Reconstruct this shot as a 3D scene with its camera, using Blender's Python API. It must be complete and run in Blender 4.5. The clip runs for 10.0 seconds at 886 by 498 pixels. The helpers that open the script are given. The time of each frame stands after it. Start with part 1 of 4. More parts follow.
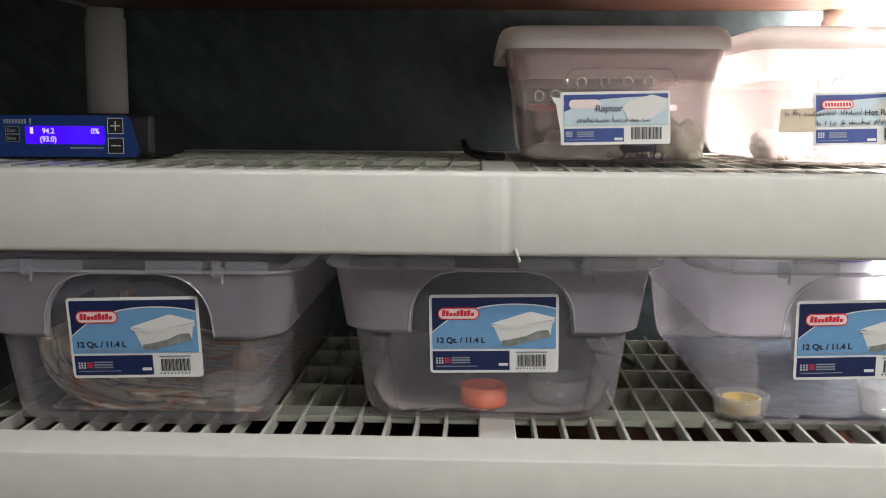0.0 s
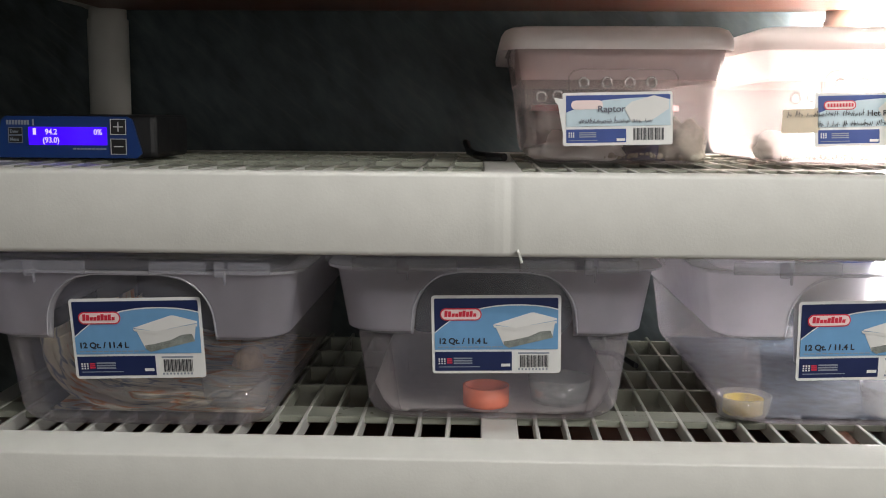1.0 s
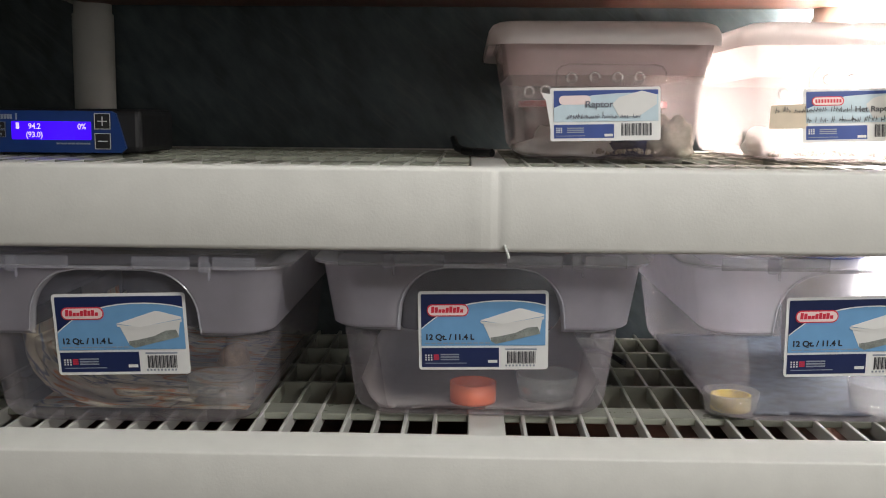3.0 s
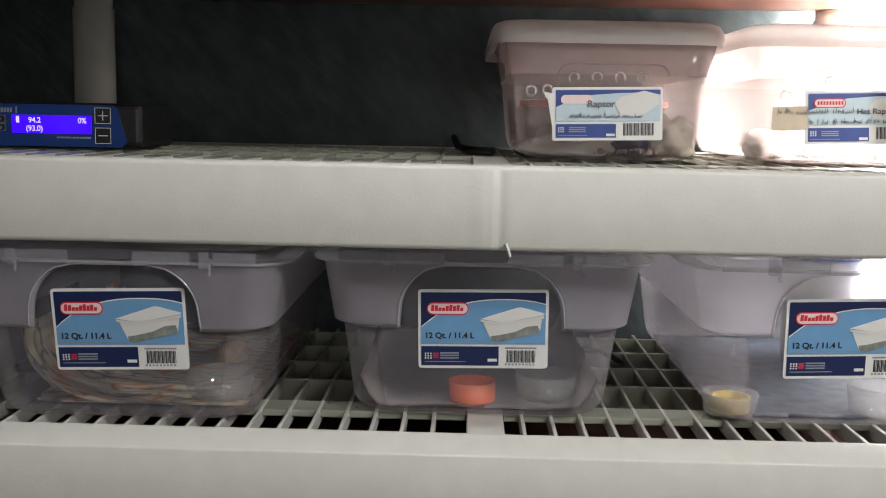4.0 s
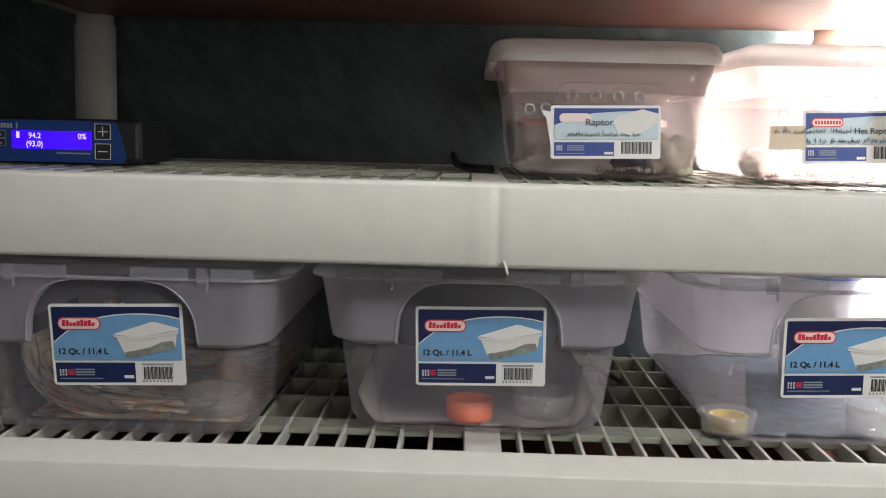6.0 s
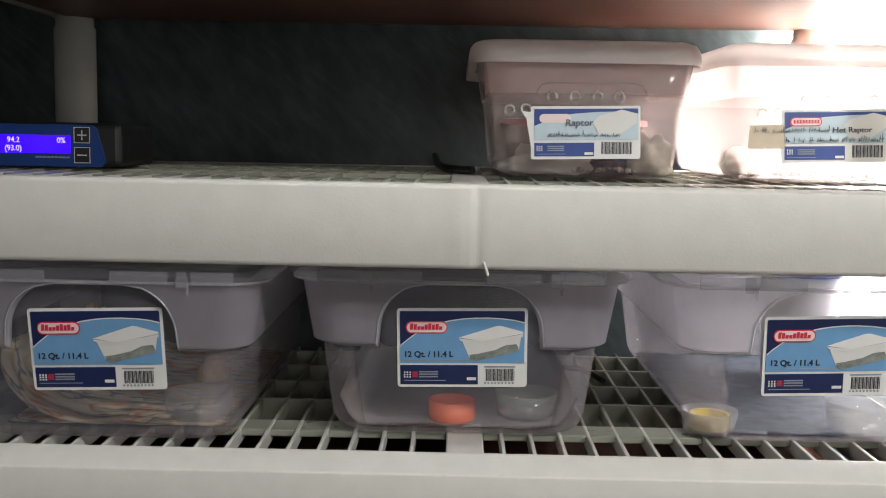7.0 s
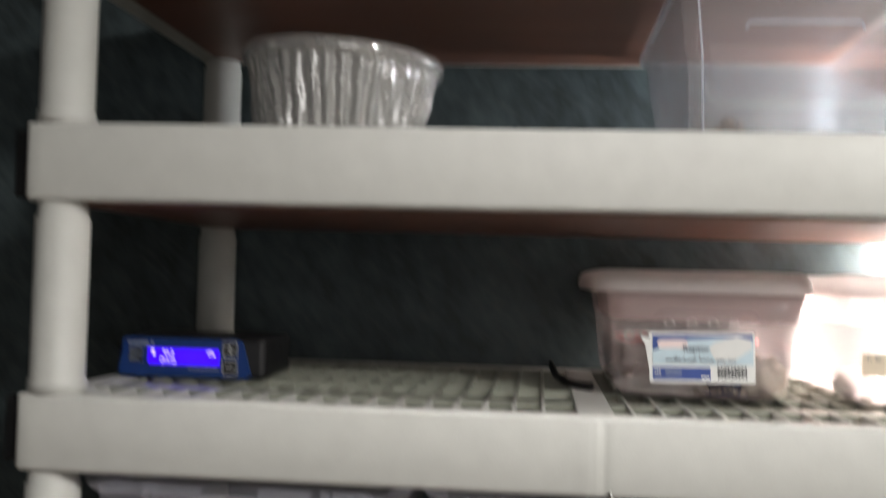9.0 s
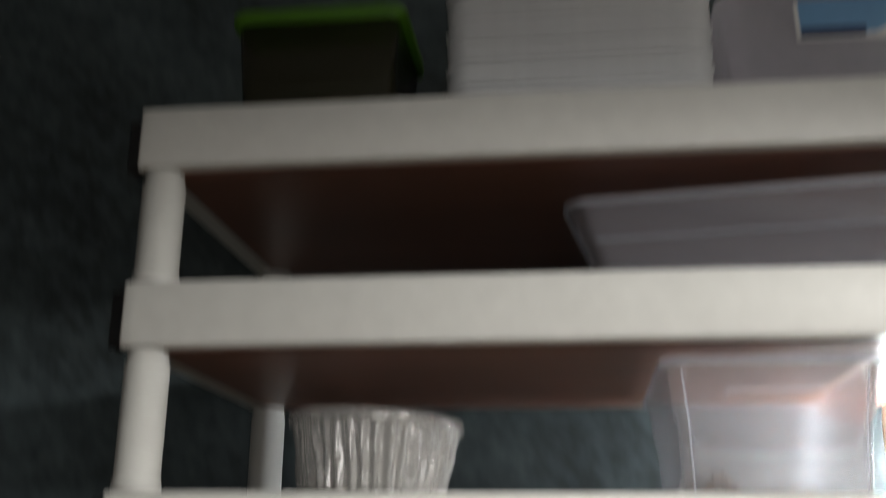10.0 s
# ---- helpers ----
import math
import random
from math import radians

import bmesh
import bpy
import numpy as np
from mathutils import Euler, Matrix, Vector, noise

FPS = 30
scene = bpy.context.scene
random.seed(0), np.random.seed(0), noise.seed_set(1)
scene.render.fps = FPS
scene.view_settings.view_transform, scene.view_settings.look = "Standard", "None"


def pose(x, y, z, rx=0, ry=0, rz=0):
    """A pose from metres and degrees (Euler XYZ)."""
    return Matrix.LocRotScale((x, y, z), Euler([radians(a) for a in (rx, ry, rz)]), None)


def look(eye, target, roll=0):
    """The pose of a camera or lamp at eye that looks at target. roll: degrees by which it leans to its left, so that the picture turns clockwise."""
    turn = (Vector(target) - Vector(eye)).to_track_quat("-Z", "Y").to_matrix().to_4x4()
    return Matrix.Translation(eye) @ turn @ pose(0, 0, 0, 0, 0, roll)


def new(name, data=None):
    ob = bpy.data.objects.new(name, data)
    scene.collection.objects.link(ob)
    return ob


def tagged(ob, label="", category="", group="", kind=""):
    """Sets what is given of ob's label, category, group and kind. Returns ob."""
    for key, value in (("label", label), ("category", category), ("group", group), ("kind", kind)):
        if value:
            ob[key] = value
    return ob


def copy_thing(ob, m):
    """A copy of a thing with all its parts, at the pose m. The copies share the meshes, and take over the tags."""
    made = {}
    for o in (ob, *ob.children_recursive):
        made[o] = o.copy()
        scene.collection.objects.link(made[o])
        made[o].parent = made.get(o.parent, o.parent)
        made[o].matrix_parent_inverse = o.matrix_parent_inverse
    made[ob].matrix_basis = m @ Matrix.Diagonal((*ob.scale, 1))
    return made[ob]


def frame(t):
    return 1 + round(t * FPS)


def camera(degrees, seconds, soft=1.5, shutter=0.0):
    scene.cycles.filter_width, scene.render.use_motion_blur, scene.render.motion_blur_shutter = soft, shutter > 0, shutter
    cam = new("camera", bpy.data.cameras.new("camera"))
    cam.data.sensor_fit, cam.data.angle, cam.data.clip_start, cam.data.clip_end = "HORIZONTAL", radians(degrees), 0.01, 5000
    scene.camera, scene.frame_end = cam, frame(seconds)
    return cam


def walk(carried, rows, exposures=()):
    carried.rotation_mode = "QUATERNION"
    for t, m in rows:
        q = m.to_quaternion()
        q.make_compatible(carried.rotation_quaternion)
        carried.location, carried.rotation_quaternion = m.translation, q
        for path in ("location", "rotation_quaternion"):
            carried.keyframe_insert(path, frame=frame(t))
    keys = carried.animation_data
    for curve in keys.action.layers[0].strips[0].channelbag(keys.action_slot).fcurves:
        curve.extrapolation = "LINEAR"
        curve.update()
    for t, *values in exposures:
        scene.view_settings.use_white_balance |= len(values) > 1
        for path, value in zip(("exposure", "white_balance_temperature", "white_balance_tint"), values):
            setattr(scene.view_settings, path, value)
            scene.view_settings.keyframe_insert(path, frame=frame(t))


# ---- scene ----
cam = camera(46.66, 10.0, soft=1.0, shutter=0.8)
walk(cam, [
    (0.0, pose(0.0112, -0.7893, 1.2429, 82.577, -0.372, 1.939)),
    (0.5, pose(0.0106, -0.7880, 1.2420, 82.557, -0.430, 1.999)),
    (1.0, pose(0.0114, -0.7897, 1.2432, 82.603, -0.343, 2.075)),
    (1.5, pose(0.0123, -0.7882, 1.2426, 82.720, -0.398, 1.965)),
    (2.0, pose(0.0116, -0.7885, 1.2449, 82.765, -0.420, 1.684)),
    (2.5, pose(0.0141, -0.7866, 1.2406, 82.717, -0.334, 1.589)),
    (4.0, pose(0.0090, -0.7835, 1.2367, 82.623, -1.098, 1.319)),
    (4.5, pose(0.0085, -0.7841, 1.2373, 82.706, -1.286, 1.543)),
    (5.0, pose(0.0093, -0.7857, 1.2372, 83.072, -1.446, 1.578)),
    (6.5, pose(0.0144, -0.7840, 1.2363, 83.674, -1.226, 1.158)),
    (7.0, pose(0.0175, -0.7841, 1.2376, 83.633, -1.024, 0.685)),
    (7.5, pose(0.0174, -0.7809, 1.2422, 83.902, -0.763, 0.052)),
    (8.0, pose(0.0100, -0.7799, 1.2462, 84.355, -1.005, -0.422)),
    (8.5, pose(-0.0060, -0.7860, 1.2702, 86.005, -0.880, 2.560)),
    (8.6, pose(-0.0072, -0.7879, 1.2839, 86.185, -1.079, 3.702)),
    (8.8, pose(-0.0153, -0.8129, 1.3014, 89.436, -1.306, 4.812)),
    (9.0, pose(-0.0198, -0.8448, 1.3099, 91.569, -1.577, 5.366)),
    (9.3, pose(0.0070, -0.8874, 1.3372, 95.656, -0.834, 7.278)),
    (9.5, pose(0.0105, -0.9189, 1.3460, 98.081, -1.042, 7.665)),
    (9.7, pose(0.0132, -0.9572, 1.3623, 101.067, -0.886, 7.785)),
    (10.0, pose(0.0054, -0.9927, 1.3700, 106.988, -0.626, 7.285)),
], [(0.0, 0.0), (8.3, 0.0), (9.0, 0.20), (9.5, 0.20), (10.0, 0.34)])

# ---- light ----
world = bpy.data.worlds.new("world")
world.use_nodes = True
scene.world = world
world.node_tree.nodes["Background"].inputs[0].default_value = (0.5, 0.55, 0.6, 1)
world.node_tree.nodes["Background"].inputs[1].default_value = 0.05


def lamp(name, kind, place, watts, colour, size, aim=None):
    data = bpy.data.lights.new(name, kind)
    data.energy, data.color = watts, colour
    if kind == "AREA":
        data.shape, data.size = "DISK", size
    else:
        data.shadow_soft_size = size
    ob = new(name, data)
    ob.matrix_world = look(place, aim) if aim else pose(*place)
    return ob


# two recessed ceiling downlights, one with a narrow beam, an unseen key spot in front of the rack, an added dim fill
# behind, and four bulbs at the open end of the rack, two of them splitting one middle-shelf bulb
down = lamp("ceiling_downlight", "SPOT", (0.54, -1.45, 2.49), 62.0, (1.0, 0.975, 0.945), 0.06, (0.54, -1.449, 0.0))
down.data.spot_size, down.data.spot_blend = radians(133), 0.42
# unseen spot, added front right to light the lips and labels
key_spot = lamp("key_light", "SPOT", (0.90, -1.00, 1.84), 46.0, (1.0, 0.975, 0.945), 0.06, (-0.02, 0.0, 0.92))
key_spot.data.spot_size, key_spot.data.spot_blend = radians(78), 0.7
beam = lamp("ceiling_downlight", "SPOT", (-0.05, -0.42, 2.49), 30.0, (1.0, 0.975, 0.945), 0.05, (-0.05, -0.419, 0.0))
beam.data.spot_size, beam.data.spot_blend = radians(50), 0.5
# broad fill, added low behind the viewpoint to lift the dark walls
lamp("fill_light", "AREA", (0.45, -2.3, 1.35), 4.0, (1.0, 0.97, 0.95), 1.0, (0.0, 0.0, 1.4))
lamp("shelf_bulb", "POINT", (0.475, 0.425, 1.344), 10.0, (1.0, 0.94, 0.89), 0.02)
# lower half of the same middle-shelf bulb, split to shine through the boxes
lamp("shelf_bulb", "POINT", (0.480, 0.385, 1.285), 31.0, (1.0, 0.93, 0.87), 0.02)
lamp("shelf_bulb", "POINT", (0.492, 0.33, 1.09), 10.0, (1.0, 0.94, 0.9), 0.03)
lamp("shelf_bulb", "POINT", (0.435, 0.42, 1.488), 36.0, (0.92, 0.96, 1.0), 0.03)

# ---- materials ----


def material(name, colour, rough=0.5, metal=0.0, spread=0.12, scale=30.0, bump=0.0, bump_scale=200.0, clear=0.0, emit=None, power=0.0, spec=0.5, tint=None, stretch=(1, 1, 1), turn=(0, 0, 0), through_share=0.45, gloss=0.05, gloss_rough=None):
    """A surface with variation at two scales and fine relief. clear: the share of light that passes straight through."""
    m = bpy.data.materials.new(name)
    m.use_nodes = True
    n, k = m.node_tree.nodes, m.node_tree.links
    b = n["Principled BSDF"]
    b.inputs["Metallic"].default_value = metal
    b.inputs["Specular IOR Level"].default_value = spec
    co = n.new("ShaderNodeTexCoord")
    mp = n.new("ShaderNodeMapping")
    mp.vector_type = "TEXTURE"
    mp.inputs["Scale"].default_value = [1 / q for q in stretch]
    mp.inputs["Rotation"].default_value = [radians(a) for a in turn]
    k.new(co.outputs["Object"], mp.inputs["Vector"])
    big, small = n.new("ShaderNodeTexNoise"), n.new("ShaderNodeTexNoise")
    big.inputs["Scale"].default_value, small.inputs["Scale"].default_value = scale * 0.25, scale * 3
    big.inputs["Detail"].default_value = small.inputs["Detail"].default_value = 5
    for t in (big, small):
        k.new(mp.outputs[0], t.inputs["Vector"])
    mix = n.new("ShaderNodeMath")
    mix.operation = "ADD"
    k.new(big.outputs["Fac"], mix.inputs[0])
    k.new(small.outputs["Fac"], mix.inputs[1])
    ramp = n.new("ShaderNodeMapRange")
    ramp.inputs["From Min"].default_value, ramp.inputs["From Max"].default_value = 0.65, 1.35
    k.new(mix.outputs[0], ramp.inputs["Value"])
    col = n.new("ShaderNodeMix")
    col.data_type = "RGBA"
    dark = tint or tuple(c * (1 - spread) for c in colour)
    light = tuple(min(1.0, c * (1 + spread)) for c in colour)
    col.inputs[6].default_value, col.inputs[7].default_value = (*dark, 1), (*light, 1)
    k.new(ramp.outputs[0], col.inputs[0])
    k.new(col.outputs[2], b.inputs["Base Color"])
    rr = n.new("ShaderNodeMapRange")
    rr.inputs["To Min"].default_value, rr.inputs["To Max"].default_value = max(0.02, rough - 0.08), min(1, rough + 0.08)
    k.new(small.outputs["Fac"], rr.inputs["Value"])
    k.new(rr.outputs[0], b.inputs["Roughness"])
    if bump:
        bt, bn = n.new("ShaderNodeTexNoise"), n.new("ShaderNodeBump")
        bt.inputs["Scale"].default_value, bt.inputs["Detail"].default_value = bump_scale, 3
        bn.inputs["Strength"].default_value, bn.inputs["Distance"].default_value = bump, 0.002
        k.new(mp.outputs[0], bt.inputs["Vector"])
        k.new(bt.outputs["Fac"], bn.inputs["Height"])
        k.new(bn.outputs[0], b.inputs["Normal"])
    if emit:
        b.inputs["Emission Color"].default_value = (*emit, 1)
        b.inputs["Emission Strength"].default_value = power
    if clear:
        out = n["Material Output"]
        tr, ms = n.new("ShaderNodeBsdfTransparent"), n.new("ShaderNodeMixShader")
        tl, add = n.new("ShaderNodeBsdfTranslucent"), n.new("ShaderNodeMixShader")
        k.new(col.outputs[2], tl.inputs["Color"])
        add.inputs[0].default_value = through_share
        b.inputs["Specular IOR Level"].default_value = 0
        k.new(b.outputs[0], add.inputs[1])
        k.new(tl.outputs[0], add.inputs[2])
        ms.inputs[0].default_value = clear
        k.new(add.outputs[0], ms.inputs[1])
        k.new(tr.outputs[0], ms.inputs[2])
        # a thin gloss over all, stronger at a slant
        gl, top = n.new("ShaderNodeBsdfGlossy"), n.new("ShaderNodeMixShader")
        gl.inputs["Roughness"].default_value = rough * 0.6 if gloss_rough is None else gloss_rough
        lw, pw, gm = n.new("ShaderNodeLayerWeight"), n.new("ShaderNodeMath"), n.new("ShaderNodeMath")
        lw.inputs["Blend"].default_value = 0.5
        pw.operation, pw.inputs[1].default_value = "POWER", 3.5
        gm.operation, gm.inputs[1].default_value, gm.inputs[2].default_value = "MULTIPLY_ADD", 0.5, gloss
        k.new(lw.outputs["Facing"], pw.inputs[0])
        k.new(pw.outputs[0], gm.inputs[0])
        k.new(gm.outputs[0], top.inputs[0])
        k.new(ms.outputs[0], top.inputs[1])
        k.new(gl.outputs[0], top.inputs[2])
        if bump:
            k.new(bn.outputs[0], gl.inputs["Normal"])
        k.new(top.outputs[0], out.inputs["Surface"])
    return m


resin = material("ivory_resin", (0.58, 0.578, 0.542), 0.42, spread=0.06, scale=14, bump=0.07, bump_scale=420, spec=0.4)
# the same ivory resin, darkened to carry the shade deep under each shelf
shaded_resin = material("shaded_resin", (0.27, 0.28, 0.23), 0.30, spread=0.07, scale=20, bump=0.1, bump_scale=300)
black = material("black_plastic", (0.012, 0.012, 0.013), 0.45, spread=0.2)
board = material("brown_board", (0.165, 0.068, 0.043), 0.42, spread=0.25, scale=9, stretch=(1, 6, 1), bump=0.05)
wall_paint = material("slate_wall_paint", (0.060, 0.080, 0.086), 0.6, spread=0.6, scale=11, bump=0.3, bump_scale=40, stretch=(1.7, 1, 0.8), turn=(0, -35, 0))
wt = wall_paint.node_tree
scuff_map, scuff, scuff_ramp, scuff_mix = wt.nodes.new("ShaderNodeMapping"), wt.nodes.new("ShaderNodeTexNoise"), wt.nodes.new("ShaderNodeMapRange"), wt.nodes.new("ShaderNodeMix")
scuff_map.vector_type = "TEXTURE"
scuff_map.inputs["Rotation"].default_value = (0, radians(38), 0)
scuff_map.inputs["Scale"].default_value = (0.16, 1.0, 0.012)
scuff.inputs["Scale"].default_value, scuff.inputs["Detail"].default_value = 2.0, 6
scuff_ramp.inputs["From Min"].default_value, scuff_ramp.inputs["From Max"].default_value = 0.54, 0.72
scuff_ramp.inputs["To Max"].default_value = 0.32
scuff_mix.data_type = "RGBA"
scuff_mix.inputs[7].default_value = (0.125, 0.145, 0.14, 1)
wt.links.new(wt.nodes["Texture Coordinate"].outputs["Object"], scuff_map.inputs["Vector"])
wt.links.new(scuff_map.outputs[0], scuff.inputs["Vector"])
wt.links.new(scuff.outputs["Fac"], scuff_ramp.inputs["Value"])
wt.links.new(scuff_ramp.outputs[0], scuff_mix.inputs[0])
wall_bsdf = wt.nodes["Principled BSDF"]
wt.links.new(wall_bsdf.inputs["Base Color"].links[0].from_socket, scuff_mix.inputs[6])
wt.links.new(scuff_mix.outputs[2], wall_bsdf.inputs["Base Color"])
room_paint = material("pale_room_paint", (0.42, 0.42, 0.40), 0.8, spread=0.06, scale=5)
liner = material("paper_liner", (0.62, 0.57, 0.55), 0.85, spread=0.12, scale=40, bump=0.3, bump_scale=150)
floor_mat = material("floor_boards", (0.16, 0.11, 0.07), 0.5, spread=0.2, scale=6)
plastic = material("clear_plastic", (0.76, 0.77, 0.92), 0.16, spread=0.04, clear=0.872, scale=20, gloss=0.035)
frosted = material("frosted_plastic", (0.82, 0.795, 0.865), 0.38, spread=0.05, clear=0.42, scale=20, bump=0.05, bump_scale=400, gloss=0.03, through_share=0.66)
pink_plastic = material("milky_plastic", (0.96, 0.83, 0.82), 0.2, spread=0.03, clear=0.855, scale=20, through_share=0.8, gloss=0.03)
milky_band = material("milky_band_plastic", (0.96, 0.83, 0.82), 0.35, spread=0.03, clear=0.55, scale=20, through_share=0.8, gloss=0.02)
# paler, denser plastic that carries the highlight of moulded edges in its colour
edge_glint = material("edge_glint_plastic", (0.82, 0.82, 0.88), 0.3, spread=0.03, clear=0.45, scale=20)
# milkier than the body, in place of the whitening of walls seen edge-on
edge_haze = material("edge_haze_plastic", (0.90, 0.85, 0.92), 0.28, spread=0.08, clear=0.74, scale=40, gloss=0.04, through_share=0.6)
# paler than the tub and bin walls, for the light caught along rims
edge_highlight = material("pale_highlight_plastic", (0.74, 0.74, 0.80), 0.3, spread=0.03, clear=0.62, scale=20)
lid_clear = material("lid_plastic", (0.66, 0.66, 0.74), 0.35, spread=0.04, clear=0.80, scale=20)
lid_white = material("milky_white_lid", (0.72, 0.67, 0.65), 0.5, spread=0.05, clear=0.14, scale=20, gloss=0.025)
cup_plastic = material("crystal_plastic", (0.90, 0.88, 0.85), 0.08, spread=0.03, clear=0.64, gloss=0.28, gloss_rough=0.11, scale=30)
bin_plastic = material("lilac_bin_plastic", (0.62, 0.60, 0.68), 0.25, spread=0.05, clear=0.74, scale=12, gloss=0.07)
dish_plastic = material("dish_plastic", (0.86, 0.86, 0.82), 0.1, spread=0.03, clear=0.81, gloss=0.12, gloss_rough=0.08)
tub_plastic = material("clear_tub_plastic", (0.80, 0.80, 0.86), 0.13, spread=0.03, clear=0.86, gloss=0.15, gloss_rough=0.08, scale=30)
paper_white = material("label_white", (0.74, 0.74, 0.72), 0.5, spread=0.03)
navy = material("label_navy", (0.012, 0.022, 0.085), 0.4, spread=0.1)
royal = material("label_royal_blue", (0.02, 0.055, 0.25), 0.4, spread=0.1)
sky_blue = material("label_light_blue", (0.15, 0.335, 0.57), 0.45, spread=0.06)
pale_blue = material("label_faded_blue", (0.50, 0.62, 0.68), 0.5, spread=0.08)
red = material("label_red", (0.62, 0.03, 0.06), 0.4, spread=0.08)
pencil = material("pencil", (0.13, 0.14, 0.18), 0.5, spread=0.2)
ink = material("ink", (0.02, 0.022, 0.03), 0.5, spread=0.1)
pic_white = material("picture_white", (0.68, 0.68, 0.66), 0.5, spread=0.03)
pic_grey = material("picture_grey", (0.22, 0.24, 0.22), 0.5, spread=0.5, scale=600)
orange = material("orange_plastic", (0.95, 0.21, 0.09), 0.4, spread=0.06, scale=60)
yellow = material("yellow_plastic", (0.75, 0.55, 0.06), 0.45, spread=0.1, scale=60)
rock = material("tan_rock", (0.66, 0.46, 0.26), 0.8, spread=0.4, scale=60, bump=0.5, bump_scale=120)
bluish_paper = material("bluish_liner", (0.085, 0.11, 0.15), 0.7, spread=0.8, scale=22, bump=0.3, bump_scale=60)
therm_blue = material("blue_faceplate", (0.008, 0.036, 0.16), 0.4, spread=0.08)
screen = material("backlit_screen", (0.05, 0.01, 0.5), 0.2, emit=(0.04, 0.0, 1.0), power=1.0)
glyph = material("lit_glyphs", (0.7, 0.6, 0.9), 0.5, emit=(0.62, 0.5, 1.0), power=0.9)
outline = material("pale_print", (0.6, 0.6, 0.58), 0.5)
grey_print = material("grey_print", (0.25, 0.28, 0.33), 0.5)
green = material("lime_green_lid", (0.075, 0.21, 0.010), 0.4, spread=0.12)
dark_tub = material("smoky_tub", (0.060, 0.058, 0.032), 0.3, spread=0.3, clear=0.3)
debris_mat = material("brown_debris", (0.16, 0.08, 0.045), 0.9, spread=0.5, scale=200)
crumple = material("dirty_paper", (0.34, 0.31, 0.25), 0.8, spread=0.4, scale=60, bump=0.3, bump_scale=80)
red_dish = material("red_plastic", (0.55, 0.05, 0.06), 0.4, spread=0.1)
tape = material("masking_tape", (0.62, 0.53, 0.40), 0.6, spread=0.08)
tub_white = material("white_tub", (0.72, 0.73, 0.74), 0.4, spread=0.05)
tub_blue = material("blue_lid", (0.04, 0.10, 0.40), 0.4, spread=0.1)
newsprint = material("newsprint", (0.96, 0.88, 0.76), 0.75, spread=0.08, scale=40, stretch=(0.5, 1.2, 0.5))
nt = newsprint.node_tree
ink_noise, ink_ramp, ink_mix = nt.nodes.new("ShaderNodeTexNoise"), nt.nodes.new("ShaderNodeValToRGB"), nt.nodes.new("ShaderNodeMix")
ink_noise.inputs["Scale"].default_value, ink_noise.inputs["Detail"].default_value = 24, 3
ink_mix.data_type, ink_mix.blend_type = "RGBA", "MULTIPLY"
ink_mix.inputs[0].default_value = 1.0
ramp_stops = ink_ramp.color_ramp
ramp_stops.interpolation = "EASE"
beige = (1.0, 0.97, 0.90, 1)
for at_, c_ in ((0.395, beige), (0.425, (0.36, 0.41, 0.56, 1)), (0.45, beige), (0.51, beige), (0.545, (0.95, 0.48, 0.26, 1)), (0.575, (0.95, 0.84, 0.62, 1)), (0.62, beige), (0.65, (0.62, 0.60, 0.58, 1)), (0.68, beige)):
    e_ = ramp_stops.elements.new(at_)
    e_.color = c_
ramp_stops.elements[0].color = beige
principled = nt.nodes["Principled BSDF"]
source = principled.inputs["Base Color"].links[0].from_socket
nt.links.new(nt.nodes["Mapping"].outputs[0], ink_noise.inputs["Vector"])
nt.links.new(ink_noise.outputs["Fac"], ink_ramp.inputs[0])
nt.links.new(source, ink_mix.inputs[6])
nt.links.new(ink_ramp.outputs[0], ink_mix.inputs[7])
nt.links.new(ink_mix.outputs[2], principled.inputs["Base Color"])

# ---- mesh helpers ----


def part(name, bm, mat, parent=None, label="", at=None):
    me = bpy.data.meshes.new(name)
    bm.normal_update()
    bm.to_mesh(me)
    bm.free()
    me.materials.append(mat)
    ob = new(name, me)
    if parent:
        ob.parent = parent
    if at is not None:
        ob.matrix_local = at
    return tagged(ob, label) if label else ob


def smooth(ob):
    for p in ob.data.polygons:
        p.use_smooth = True
    return ob


def share(name, ob, parent, at):
    c = new(name, ob.data)
    c.parent = parent
    c.matrix_local = at
    return c


def root(name, m, label, category, group="", kind=""):
    e = new(name)
    e.empty_display_size = 0.05
    e.matrix_world = m
    return tagged(e, label, category, group, kind)


def box(x0, x1, y0, y1, z0, z1, bevel=0.0, seg=2):
    bm = bmesh.new()
    m = Matrix.LocRotScale(((x0 + x1) / 2, (y0 + y1) / 2, (z0 + z1) / 2), None, (x1 - x0, y1 - y0, z1 - z0))
    bmesh.ops.create_cube(bm, size=1, matrix=m)
    if bevel:
        bmesh.ops.bevel(bm, geom=bm.edges[:], offset=bevel, segments=seg, affect="EDGES", profile=0.5)
    return bm


def ring_rect(hw, hd, r, seg=5):
    """The outline of a rounded rectangle, going round from the front right corner."""
    out = []
    for cx, cy, a0 in ((1, -1, -90), (1, 1, 0), (-1, 1, 90), (-1, -1, 180)):
        for i in range(seg + 1):
            a = radians(a0 + 90 * i / seg)
            out.append((cx * (hw - r) + r * math.cos(a), cy * (hd - r) + r * math.sin(a)))
    return out


def ring_round(r, n=48, wave=0.0, count=0, twist=0.0):
    out = []
    for i in range(n):
        a = 2 * math.pi * i / n
        q = r + (wave * math.cos(count * a + twist) if count else 0)
        out.append((q * math.cos(a), q * math.sin(a)))
    return out


